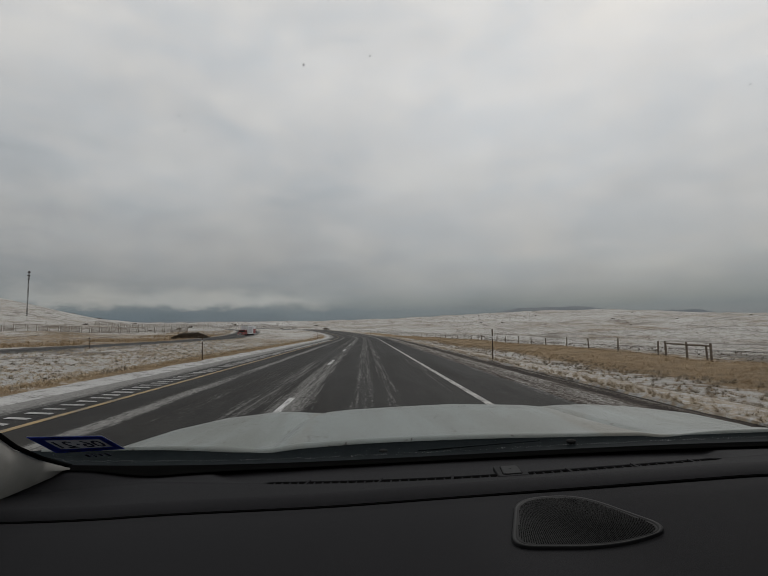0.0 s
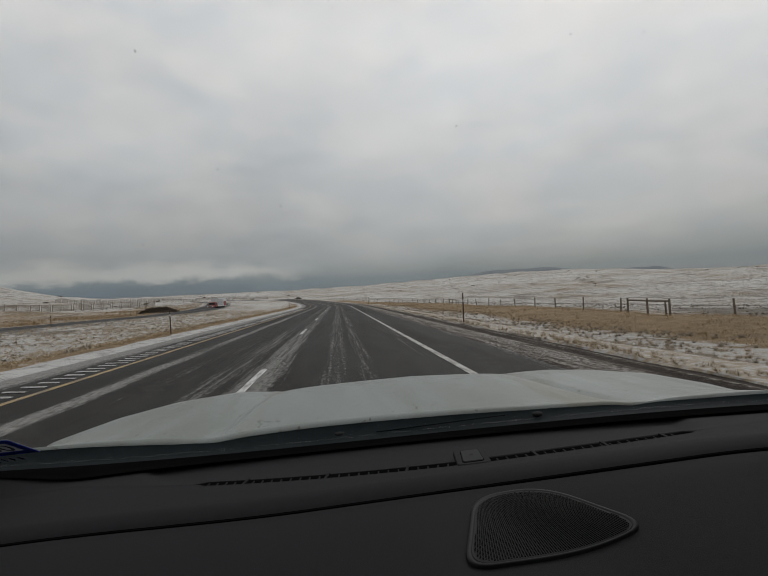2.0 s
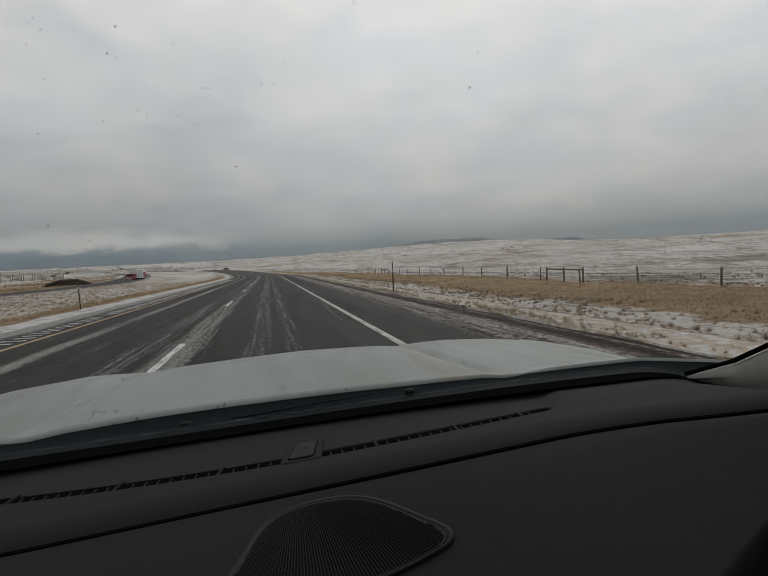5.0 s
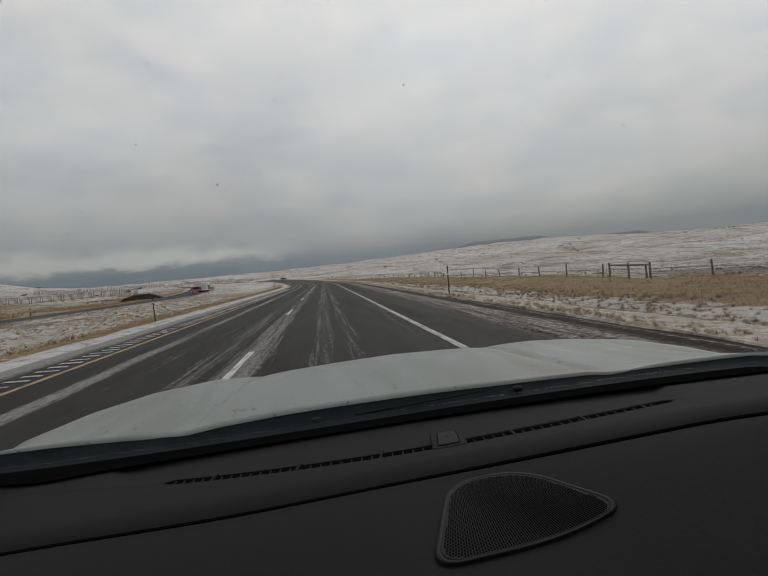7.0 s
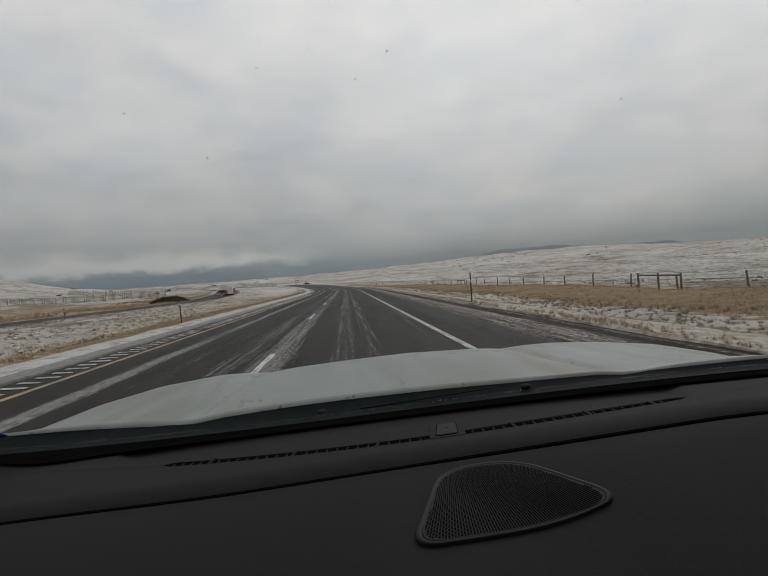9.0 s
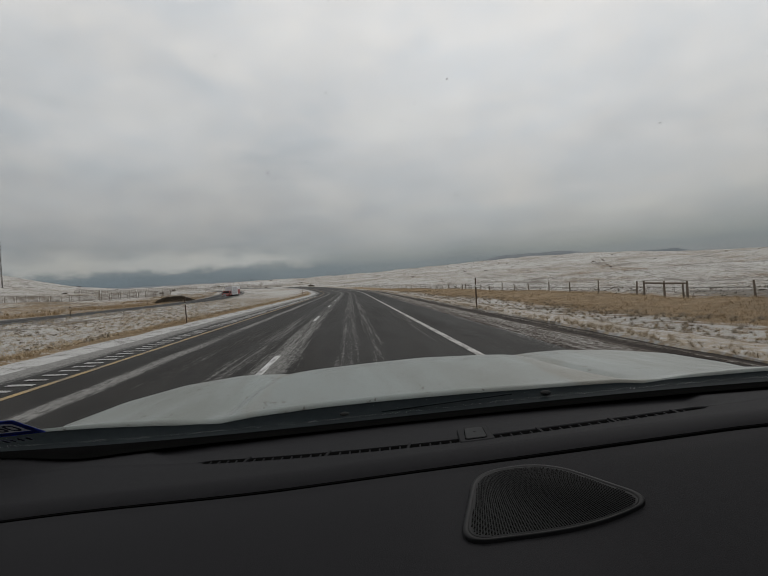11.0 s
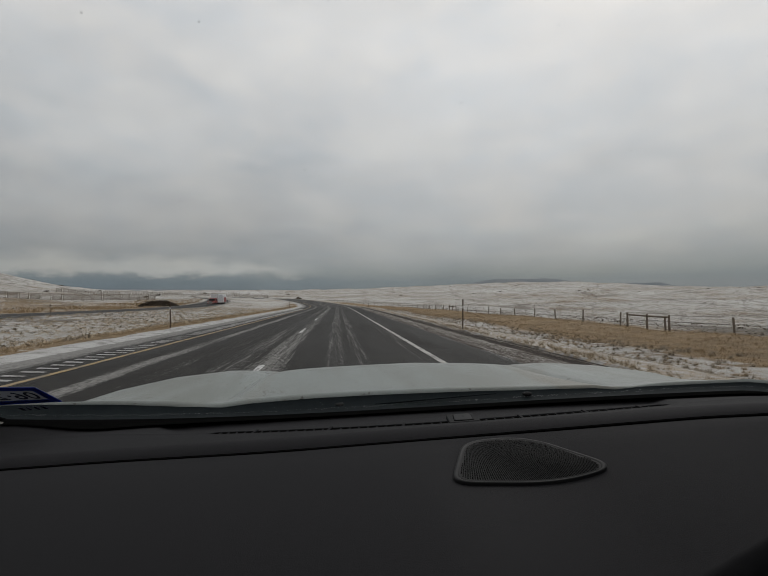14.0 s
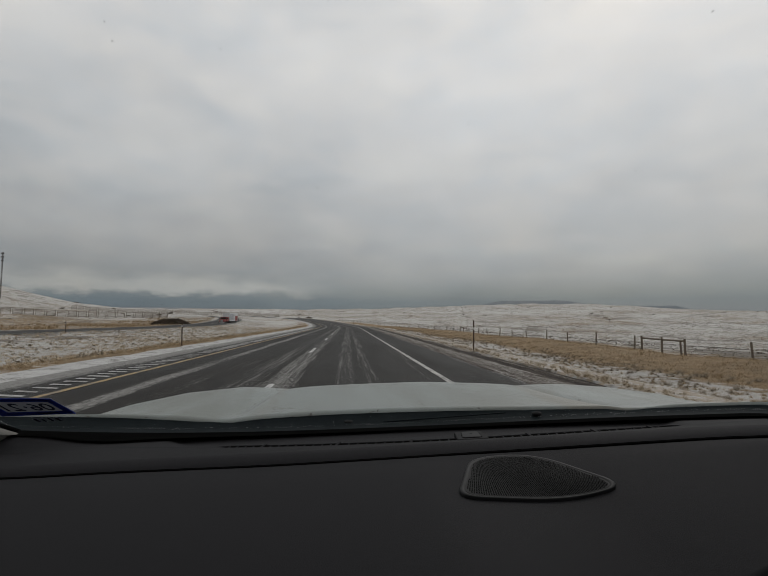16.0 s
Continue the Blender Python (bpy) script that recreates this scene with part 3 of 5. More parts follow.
def rumble(name, x0, x1, y0, y1, pitch, skew, depth, mat, label, fill, seed, tall=0.013):
    """Bars along a rumble strip: snow in its grooves, or groove shade as dark colour."""
    rng = random.Random(seed)
    verts, faces = [], []
    y = y0
    while y < y1:
        if rng.random() < fill:
            a = x0 + rng.uniform(-0.03, 0.06)
            b = x1 + rng.uniform(-0.08, 0.04)
            if rng.random() > fill:
                b = a + (b - a) * rng.uniform(0.4, 0.9)
            d = depth * rng.uniform(0.8, 1.15)
            i = len(verts)
            for z, s in ((0.003, 0.0), (tall, 0.025)):
                verts += [(a + s, y + s, z), (b - s, y + skew + s, z), (b - s, y + skew + d - s, z), (a + s, y + d - s, z)]
            faces += [(i + 4, i + 5, i + 6, i + 7)] + [(i + k, i + (k + 1) % 4, i + 4 + (k + 1) % 4, i + 4 + k) for k in range(4)]
        y += pitch
    ob = mesh_object(name, verts, faces, mat)
    return tagged(ob, label, "rumble strip", kind="stuff")


rumble("rumble_strip", -6.15, -5.62, -5, 75, 0.46, -0.15, 0.13, M_RUMBLE_SNOW, "snow-filled grooves of a rumble strip", 0.93, 3)
rumble("rumble_strip", 2.35, 2.74, -5, 60, 0.30, 0.04, 0.085, M_RUMBLE_SHADE, "rumble strip grooves painted dark for their shade, with slush flecks", 0.85, 4, 0.006)


# ---- grass and brush ----
def tufts(name, mat, count, xr, yr, size, seed, label, blades=8, spread=0.5, lean=0.6, keep=None, thick=1.0):
    rng = np.random.RandomState(seed)
    verts, faces = [], []
    made = 0
    while made < count:
        # denser close by, thinner far away
        y = yr[0] + (yr[1] - yr[0]) * rng.rand() ** 1.5
        lat = xr[0] + (xr[1] - xr[0]) * rng.rand()
        if keep is not None and not keep(lat, y, rng):
            continue
        made += 1
        x = lat + road_shift(y)
        z = height(x, y) - 0.02
        s = size * (0.55 + 0.9 * rng.rand())
        for _ in range(blades):
            a = rng.rand() * math.tau
            r = s * spread * rng.rand()
            bx, by = x + r * math.cos(a), y + r * math.sin(a)
            w = thick * s * (0.05 + 0.07 * rng.rand())
            t = a + rng.randn() * 0.5
            h = s * (0.6 + 0.6 * rng.rand())
            tx, ty = bx + lean * h * math.cos(t), by + lean * h * math.sin(t)
            px, py = -math.sin(t) * w, math.cos(t) * w
            i = len(verts)
            mx, my = bx + 0.35 * (tx - bx), by + 0.35 * (ty - by)
            verts += [(bx - px, by - py, z), (bx + px, by + py, z), (mx + px * 0.8, my + py * 0.8, z + h * 0.6), (mx - px * 0.8, my - py * 0.8, z + h * 0.6), (tx, ty, z + h)]
            faces += [(i, i + 1, i + 2, i + 3), (i + 3, i + 2, i + 4)]
    ob = mesh_object(name, verts, faces, mat)
    return tagged(ob, label, "grass", kind="stuff")


def clumped(scale, level):
    return lambda lat, y, rng: noise.noise((lat * scale, y * scale * 0.6, 9.1)) + 0.35 * rng.randn() > level


tufts("verge_grass", M_GRASS, 26000, (10.8, 23), (0, 150), 0.10, 5, "dry tan grass tufts on the verge bank", 8, 1.6, 1.0, None, 0.4)


def clumps(name, mat, count, xr, yr, size, seed, label, leaves=34, keep=None, leaf=0.16, twiggy=False, lift=0.0, fall=1.4):
    """Low rounded brush: short leaves set over a dome, or thin twigs that stand out from its foot."""
    rng = np.random.RandomState(seed)
    out = []
    made = 0
    while made < count:
        y = yr[0] + (yr[1] - yr[0]) * rng.rand() ** fall
        lat = xr[0] + (xr[1] - xr[0]) * rng.rand()
        if keep is not None and not keep(lat, y, rng):
            continue
        made += 1
        x = lat + road_shift(y)
        foot = np.array((x, y, height(x, y) - 0.03 + (lift if lat < 6.3 else 0.0)))
        s = size * (0.4 + 0.9 * rng.rand())
        d = rng.randn(leaves, 3)
        d[:, 2] = np.abs(d[:, 2]) * (1.3 if twiggy else 1.0)
        d /= np.linalg.norm(d, axis=1)[:, None]
        if twiggy:
            side = np.stack((-d[:, 1], d[:, 0], np.zeros(leaves)), 1) * s * 0.03
            start = d * s * 0.18
            tip = d * (s * (0.6 + 0.6 * rng.rand(leaves, 1)))
            tri = np.stack((start - side, start + side, tip), 1)
        else:
            c = d * (s * (0.55 + 0.45 * rng.rand(leaves, 1))) * (1.0, 1.0, 0.75)
            t = rng.randn(leaves, 3) * s * leaf
            turned = np.stack((t[:, 1], -t[:, 0], t[:, 2]), 1)
            tri = np.stack((c - t, c + turned, c * 1.3 + (0, 0, 0.1 * s)), 1)
        out.append(tri.reshape(-1, 3) + foot)
    verts = np.concatenate(out).tolist()
    faces = [(i, i + 1, i + 2) for i in range(0, len(verts), 3)]
    return tagged(mesh_object(name, verts, faces, mat), label, "brush", kind="stuff")


clumps("verge_frosted_grass", M_PALE, 7500, (4.9, 7.8), (0, 110), 0.115, 6, "pale tan grass fringe beside the gravel", 60, clumped(0.5, -0.25), twiggy=True, lift=0.07, fall=2.1)
clumps("verge_sage", M_SAGE, 2400, (6.0, 12.5), (0, 100), 0.17, 16, "grey-brown sage clumps on the snowy verge", 110, clumped(0.25, -0.05), twiggy=True, fall=1.9)
clumps("verge_clumps", M_GRASS, 2600, (6.2, 12.5), (0, 110), 0.13, 17, "tan grass clumps between snow patches", 95, clumped(0.35, 0.0), twiggy=True, fall=1.9)
clumps("median_grass", M_FROST, 7500, (-32, -9.2), (2, 140), 0.16, 7, "pale frosted grass clumps in the median", 20, clumped(0.2, -0.3))
clumps("median_sage", M_SAGE, 2600, (-31, -9.5), (2, 120), 0.15, 8, "grey-brown sage clumps in the median", 12, clumped(0.15, -0.1), 0.35)
tufts("median_edge_grass", M_GRASS, 5000, (-12, -8.9), (2, 120), 0.10, 12, "dry tan grass along the snowy shoulder", 8, 1.4, 0.9, clumped(0.3, -0.1), 0.5)
clumps("plain_sage", M_SAGE_DARK, 46000, (25, 190), (0, 280), 0.125, 9, "small sage clumps scattered over the snowy plain", 5, clumped(0.05, -0.3), 0.5)
tufts("far_bank_grass", M_GRASS, 2500, (-75, -46), (20, 260), 0.4, 10, "dry tan grass beyond the opposite carriageway", 7, 0.8, 0.5, clumped(0.08, 0.1))


def shrub_field(name, count, azr, rr, size, seed, label):
    """Dark bushes far out, each a lumpy heap of leaf clumps."""
    rng = np.random.RandomState(seed)
    verts, faces = [], []
    for _ in range(count):
        az, r = math.radians(rng.uniform(*azr)), rng.uniform(rr[0] ** 0.5, rr[1] ** 0.5) ** 2
        x, y = r * math.sin(az), r * math.cos(az)
        lat = x - road_shift(y)
        if -50 < lat < 12:
            continue
        z = height(x, y)
        s = size * (0.5 + rng.rand()) * (1 + r / 900)
        for _ in range(9):
            a, q = rng.rand() * math.tau, s * rng.rand() * 1.3
            cx, cy, cz = x + q * math.cos(a), y + 0.5 * q * math.sin(a), z + s * 0.35 * rng.rand()
            h = s * (0.35 + 0.4 * rng.rand())
            i = len(verts)
            verts += [(cx + h * math.cos(k * 1.257 + a), cy + h * math.sin(k * 1.257 + a), cz - 0.2 * h + 0.3 * h * rng.rand()) for k in range(5)] + [(cx, cy, cz + h * 0.8)]
            faces += [(i + k, i + (k + 1) % 5, i + 5) for k in range(5)]
    return tagged(mesh_object(name, verts, faces, M_BUSH), label, "shrub", kind="stuff")


shrub_field("far_shrubs", 70, (-32, -4), (300, 1500), 1.0, 21, "dark far-off shrubs and ranch trees on the plain")
shrub_field("slope_shrubs", 170, (6, 50), (450, 2600), 0.7, 22, "dark shrubs and rock outcrops on snowy slopes")
shrub_field("plain_shrubs", 1100, (9, 52), (200, 900), 0.17, 23, "small dark shrubs dotted over the snowy plain")
shrub_field("west_shrubs", 350, (-50, -12), (150, 700), 0.2, 24, "small dark shrubs dotted over the western plain")


def ridge(name, az0, az1, r, base, crest, seed, label, ragged=0.15):
    """A far table hill: a raised strip with sloped flanks."""
    n = 90
    verts = []
    for i in range(n + 1):
        a = math.radians(az0 + (az1 - az0) * i / n)
        e = ease(0, 0.3, i / n) * (1 - ease(0.65, 1.0, i / n))
        top = base + (crest - base) * e * (0.80 + ragged * noise.fractal((i * 0.11, seed, 0), 1.0, 2.0, 4))
        for rr, zz in ((r - 260, base - 60), (r - 60, base + (top - base) * 0.62), (r, top), (r + 150, top), (r + 260, base - 60)):
            verts.append((rr * math.sin(a), rr * math.cos(a), zz))
    return tagged(mesh_object(name, verts, grid_faces(n + 1, 5), M_MESA), label, "hill", kind="structure")


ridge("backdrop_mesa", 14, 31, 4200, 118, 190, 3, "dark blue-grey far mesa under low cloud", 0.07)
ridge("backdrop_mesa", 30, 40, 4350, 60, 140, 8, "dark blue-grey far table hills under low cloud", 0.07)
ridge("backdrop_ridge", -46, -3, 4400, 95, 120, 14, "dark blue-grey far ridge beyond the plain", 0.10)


# ---- roadside things ----
def delineator():
    top = new("delineator_post")
    bm = bmesh.new()
    box(bm, -0.020, 0.020, -0.008, 0.008, -0.25, 1.32, 0.004)
    box(bm, -0.026, -0.017, -0.012, 0.012, -0.25, 1.32, 0.003)
    box(bm, 0.017, 0.026, -0.012, 0.012, -0.25, 1.32, 0.003)
    part("post", bm, M_DELINEATOR, top)
    bm = bmesh.new()
    box(bm, -0.024, 0.024, -0.016, -0.0125, 0.92, 1.02, 0.0015)
    part("reflector", bm, M_REFLECTOR, top, "pale reflective band")
    return tagged(top, "slim brown roadside delineator post with pale band", "road post", group="delineator posts")


first = None
for x, y in ((5.2, 19.5), (5.2, 80), (5.2, 140), (-8.9, 25), (-8.9, 86), (-30.5, 52), (-46, 110)):
    z = height(x + road_shift(y), y)
    at = pose(x + road_shift(y), y, z, 0, 1.0 if x > 0 else -1.0, 4)
    if first is None:
        first = delineator()
        first.matrix_basis = at
    else:
        copy_thing(first, at)


# wire fence on the right
FENCE_X, POST_STEP, POST_START = 24.0, 5.8, 2.7
fence = new("wire_fence")
fence.location = (FENCE_X, POST_START, height(FENCE_X, POST_START))
tagged(fence, "weathered wooden post and wire stock fence", "fence")
bm = bmesh.new()
rod(bm, (0, 0, -0.4), (0.01, 0, 1.25), 0.075, 0.065, 8)
post_mesh = part("post", bm, M_WOOD, fence)
tops = []
POSTS = 46
for k in range(POSTS):
    y = POST_START + POST_STEP * k
    x = FENCE_X + road_shift(y) + 0.12 * math.sin(k * 2.3)
    z = height(x, y)
    tilt = (3 * math.sin(k * 1.7), 3 * math.cos(k * 2.9))
    ob = post_mesh if k == 0 else new("post", post_mesh.data)
    if k:
        ob.parent = fence
    ob.matrix_basis = Matrix.Translation(-Vector(fence.location)) @ pose(x, y, z, tilt[0], tilt[1], 40 * k) @ Matrix.Diagonal((1, 1, 0.92 + 0.16 * abs(math.sin(k * 5.1)), 1))
    tops.append((x, y, z))
for level in (0.35, 0.62, 0.9, 1.14):
    bm = bmesh.new()
    for a, b in zip(tops, tops[1:]):
        rod(bm, Vector(a) + Vector((-0.07, 0, level)) - fence.location, Vector(b) + Vector((-0.07, 0, level)) - fence.location, 0.006, n=4)
    part("wire", bm, M_STEEL, fence)


def brace(y0):
    """A braced corner panel: heavy posts with a top rail."""
    ys = [y0 + 2.4 * i for i in range(3)]
    xs = [FENCE_X + road_shift(y) - 0.35 for y in ys]
    zs = [height(x, y) for x, y in zip(xs, ys)]
    top = new("fence_brace")
    top.location = (xs[0], ys[0], zs[0])
    o = Vector(top.location)
    for x, y, z in zip(xs, ys, zs):
        bm = bmesh.new()
        rod(bm, Vector((x, y, z - 0.4)) - o, Vector((x, y, z + 1.40)) - o, 0.085, 0.075, 10)
        part("post", bm, M_WOOD, top)
    for i in range(2):
        bm = bmesh.new()
        rod(bm, Vector((xs[i], ys[i], zs[i] + 1.22)) - o, Vector((xs[i + 1], ys[i + 1], zs[i + 1] + 1.22)) - o, 0.07, n=8)
        part("rail", bm, M_WOOD, top)
    return tagged(top, "heavy weathered wooden fence brace with top rail", "fence", group="fence braces")


for y in (31.0, 90.0):
    brace(y)


# slatted snow fences on the left
def snow_panel():
    top = new("snow_fence_panel")
    for s in (-1.5, 1.5):
        bm = bmesh.new()
        box(bm, s - 0.07, s + 0.07, -0.05, 0.05, -0.8, 3.1, 0.01)
        part("upright", bm, M_WOOD_SNOW, top)
        bm = bmesh.new()
        rod(bm, (s, 1.7, -0.8), (s, 0.02, 2.7), 0.06, n=6)
        part("prop", bm, M_WOOD_SNOW, top)
    for k in range(6):
        bm = bmesh.new()
        z = 0.45 + 0.45 * k
        box(bm, -1.75, 1.75, -0.08, -0.052, z, z + 0.16)
        part("slat", bm, M_WOOD_SNOW, top)
    return tagged(top, "grey slatted wooden snow fence panel", "snow fence", group="snow fence panels")


panel = None


def snow_row(a, b, n):
    global panel
    for i in range(n):
        t = (i + 0.5) / n
        x, y = a[0] + (b[0] - a[0]) * t, a[1] + (b[1] - a[1]) * t
        at = pose(x, y, height(x, y), 9, 0, math.degrees(math.atan2(b[1] - a[1], b[0] - a[0])) + 2 * math.sin(i * 3.1))
        if panel is None:
            panel = snow_panel()
            panel.matrix_basis = at
        else:
            copy_thing(panel, at)


snow_row((-172, 170), (-88, 232), 28)
snow_row((-190, 330), (-70, 470), 44)


def mast():
    top = new("radio_mast")
    legs = 0.55
    h = 52.0
    for k in range(3):
        a = k * math.tau / 3
        bm = bmesh.new()
        rod(bm, (legs * math.cos(a), legs * math.sin(a), -1), (legs * math.cos(a), legs * math.sin(a), h), 0.16, n=6)
        part("leg", bm, M_MAST, top)
    bm = bmesh.new()
    for i in range(26):
        z = i * 2.0
        for k in range(3):
            a, c = k * math.tau / 3, (k + 1) * math.tau / 3
            rod(bm, (legs * math.cos(a), legs * math.sin(a), z), (legs * math.cos(c), legs * math.sin(c), z + 2), 0.07, n=4)
    part("lattice", bm, M_MAST, top)
    for z, w in ((50.5, 1.5), (46.5, 1.6), (42.5, 1.3)):
        bm = bmesh.new()
        box(bm, -w, w, -0.35, 0.35, z - 0.7, z + 0.7, 0.1)
        part("antenna", bm, M_MAST, top)
    x, y = -386, 540
    top.location = (x, y, height(x, y))
    return tagged(top, "tall thin dark lattice radio mast with antennas", "mast")


mast()


# dark brush clump by the opposite carriageway
def bush(x, y, half, tall, seed):
    rng = np.random.RandomState(seed)
    verts, faces = [], []
    top = new("bush_clump")
    top.location = (x, y, height(x, y) - 0.1)
    for _ in range(3200):
        u = rng.uniform(-1, 1)
        v = rng.uniform(-1, 1)
        cap = tall * max(0.25, 1 - abs(u) ** 3) * (0.75 + 0.25 * noise.noise((u * 5, seed, v)))
        cx, cy, cz = u * half, v * 1.3, cap * rng.rand() ** 0.6
        a, s = rng.rand() * math.tau, 0.10 + 0.13 * rng.rand()
        i = len(verts)
        verts += [(cx, cy, cz), (cx + s * math.cos(a), cy + s * math.sin(a), cz + s * 0.3), (cx + s * math.cos(a + 1.4), cy + s * math.sin(a + 1.4), cz + s * 0.9), (cx + s * 0.2, cy, cz + s)]
        faces += [(i, i + 1, i + 2), (i, i + 2, i + 3)]
    mesh_object("foliage", verts, faces, M_BRUSH, top)
    bm = bmesh.new()
    for k in range(14):
        u = -0.9 + 1.8 * k / 13
        rod(bm, (u * half, 0.3 * math.sin(k * 2.1), -0.2), (u * half + 0.4 * math.sin(k), 0.5 * math.cos(k * 1.3), tall * 0.8), 0.05, 0.015, 5)
    part("stems", bm, M_BRUSH, top)
    return tagged(top, "long low dark brown leafless bush clump", "bush")


bush(-48.5 + road_shift(140), 140, 5.4, 2.3, 4)


def truck(x, y, heading):
    """Red conventional cab with a tall pale box body, coming the other way (its front faces -y)."""
    top = new("truck")
    bm = bmesh.new()
    box(bm, -1.15, 1.15, 0.0, 1.9, 0.95, 2.55, 0.2)
    box(bm, -1.02, 1.02, -1.5, 0.1, 0.75, 1.62, 0.22)
    cab = part("cab", bm, M_TRUCK_RED, top, "red cab with bonnet")
    bm = bmesh.new()
    box(bm, -0.98, 0.98, -0.03, -0.005, 1.72, 2.36, 0.01)
    part("windscreen", bm, M_GLASS_DARK, cab, "dark glass")
    for sd in (-1, 1):
        bm = bmesh.new()
        box(bm, sd * 1.155 - 0.01, sd * 1.155 + 0.01, 0.35, 1.25, 1.72, 2.3, 0.005)
        part("side_window", bm, M_GLASS_DARK, cab, "dark glass")
        bm = bmesh.new()
        box(bm, sd * 0.82 - 0.15, sd * 0.82 + 0.15, -1.54, -1.49, 1.0, 1.22, 0.02)
        part("headlight", bm, M_REFLECTOR, cab)
        bm = bmesh.new()
        box(bm, sd * 1.38 - 0.1, sd * 1.38 + 0.1, -0.05, 0.03, 1.7, 2.15, 0.02)
        part("mirror", bm, M_RUBBER, cab)
    bm = bmesh.new()
    box(bm, -0.55, 0.55, -1.56, -1.505, 0.85, 1.5, 0.02)
    part("grille", bm, M_CHROME, cab, "dull chrome grille")
    bm = bmesh.new()
    box(bm, -1.15, 1.15, -1.72, -1.5, 0.45, 0.75, 0.04)
    part("bumper", bm, M_CHROME, top, "dull chrome bumper")
    bm = bmesh.new()
    box(bm, -0.5, 0.5, -1.0, 9.3, 0.7, 1.0, 0.03)
    part("chassis", bm, M_RUBBER, top)
    bm = bmesh.new()
    box(bm, -1.25, 1.25, 2.2, 9.4, 1.1, 3.95, 0.05)
    body = part("box_body", bm, M_TRUCK_WHITE, top, "pale box body")
    for sd in (-1, 1):
        bm = bmesh.new()
        box(bm, sd * 1.26 - 0.012, sd * 1.26 + 0.012, 2.5, 6.2, 1.4, 3.6, 0.004)
        part("side_panel", bm, M_TRUCK_BLUE, body, "grey printed side panel")
        bm = bmesh.new()
        box(bm, sd * 1.26 - 0.012, sd * 1.26 + 0.012, 7.0, 9.2, 1.25, 2.9, 0.004)
        part("side_panel", bm, M_TRUCK_RED, body, "red printed side panel")
    for yy in (-0.7, 6.6, 7.8):
        for sd in (-1, 1):
            bm = bmesh.new()
            rod(bm, (sd * 0.75, yy, 0.48), (sd * 1.12, yy, 0.48), 0.48, n=18)
            tyre = part("tyre", bm, M_RUBBER, top)
            bm = bmesh.new()
            rod(bm, (sd * 1.11, yy, 0.48), (sd * 1.14, yy, 0.48), 0.25, n=14)
            part("rim", bm, M_CHROME, tyre)
    top.matrix_basis = pose(x, y, 0.0, 0, 0, heading)
    return tagged(top, "red truck with a tall pale box body", "truck")


truck(-36.2 + road_shift(160), 160, -8.0)


# ---- the parked car round the camera ----
CAR_X = 0.18
car = new("car")
O = Vector((CAR_X, 0.9, 0.0))
# the car stands a touch nose-up and turned against the lane
CAR_POSE = pose(-0.22, 0.08, 1.16 + 0.15) @ pose(0, 0, 0, 0, 0, -0.95) @ pose(0, 0, 0, 1.25) @ pose(0, -0.08, -1.16)
car.matrix_basis = CAR_POSE @ Matrix.Translation(O)
tagged(car, "white car with black dashboard and ribbed bonnet", "car")


def local(verts):
    return [tuple(Vector(v) - O) for v in verts]


def car_mesh(name, verts, faces, mat, parent=car, smooth=False, label=""):
    ob = mesh_object(name, local(verts), faces, mat, parent, smooth, label)
    return ob


def car_part(name, bm, mat, parent=car, label="", smooth=False):
    for v in bm.verts:
        v.co = v.co - O
    return part(name, bm, mat, parent, label, smooth)


def base_y(x):
    """Foot of the windscreen."""
    return -0.2467 * x * x - 0.0266 * x + 0.9086


def base_z(x):
    return -0.043 * x ** 3 + 0.0985 * x * x + 0.0285 * x + 0.8946 - 2.0 * max(0.0, x - 0.72) ** 2


def dash_z(x, y):
    """The sloping top of the dashboard."""
    return 1.0347 + 0.045 * x - 0.1453 * y - 1.65 * max(0.0, x - 0.66) ** 2 - 30 * max(0.0, x - 0.76) ** 3


def table(v, keys, values):
    return float(np.interp(v, keys, values))


def seam_y(x):
    return 0.552 + 0.024 * ease(0.0, 0.3, -x) + 0.035 * ease(0.3, 0.6, -x) - 0.035 * ease(0.45, 0.70, x) - 0.14 * max(0.0, x - 0.56)


def pad_z(x, y):
    """The lower pad, which falls away towards the door and the seat below the seam."""
    return dash_z(x, y) - (0.08 + 0.25 * ease(0.10, 0.30, x)) * max(0.0, seam_y(x) - y)


def vent_y(x):
    return min(0.635 + 0.40 * (x - 0.27) ** 2 * (1.0 if x < 0.27 else 0.25), base_y(x) - 0.09)


# bonnet: two creases, a raised middle and full wings
CREASE = (0.39, 0.285)
SIDE_S, SIDE_W = [0, 0.15, 0.35, 0.55, 0.8, 1], [0.80, 0.82, 0.865, 0.87, 0.83, 0.74]
TAIL_Q = [-2, -1.5, -1.15, -1, -0.85, -0.5, 0, 0.5, 0.9, 1, 1.12, 1.5, 2]
TAIL_Z = [0.938, 0.923, 0.909, 0.904, 0.910, 0.917, 0.924, 0.932, 0.941, 0.939, 0.947, 0.964, 0.955]
CREST_Q = [-2, -1.75, -1.5, -1.25, -1.06, -1, -0.94, -0.75, -0.3, 0.2, 0.7, 0.94, 1, 1.06, 1.3, 1.5, 1.75, 2]
CREST_Z = [0.837, 0.876, 0.903, 0.916, 0.915, 0.910, 0.913, 0.918, 0.924, 0.928, 0.923, 0.919, 0.915, 0.918, 0.918, 0.910, 0.892, 0.860]


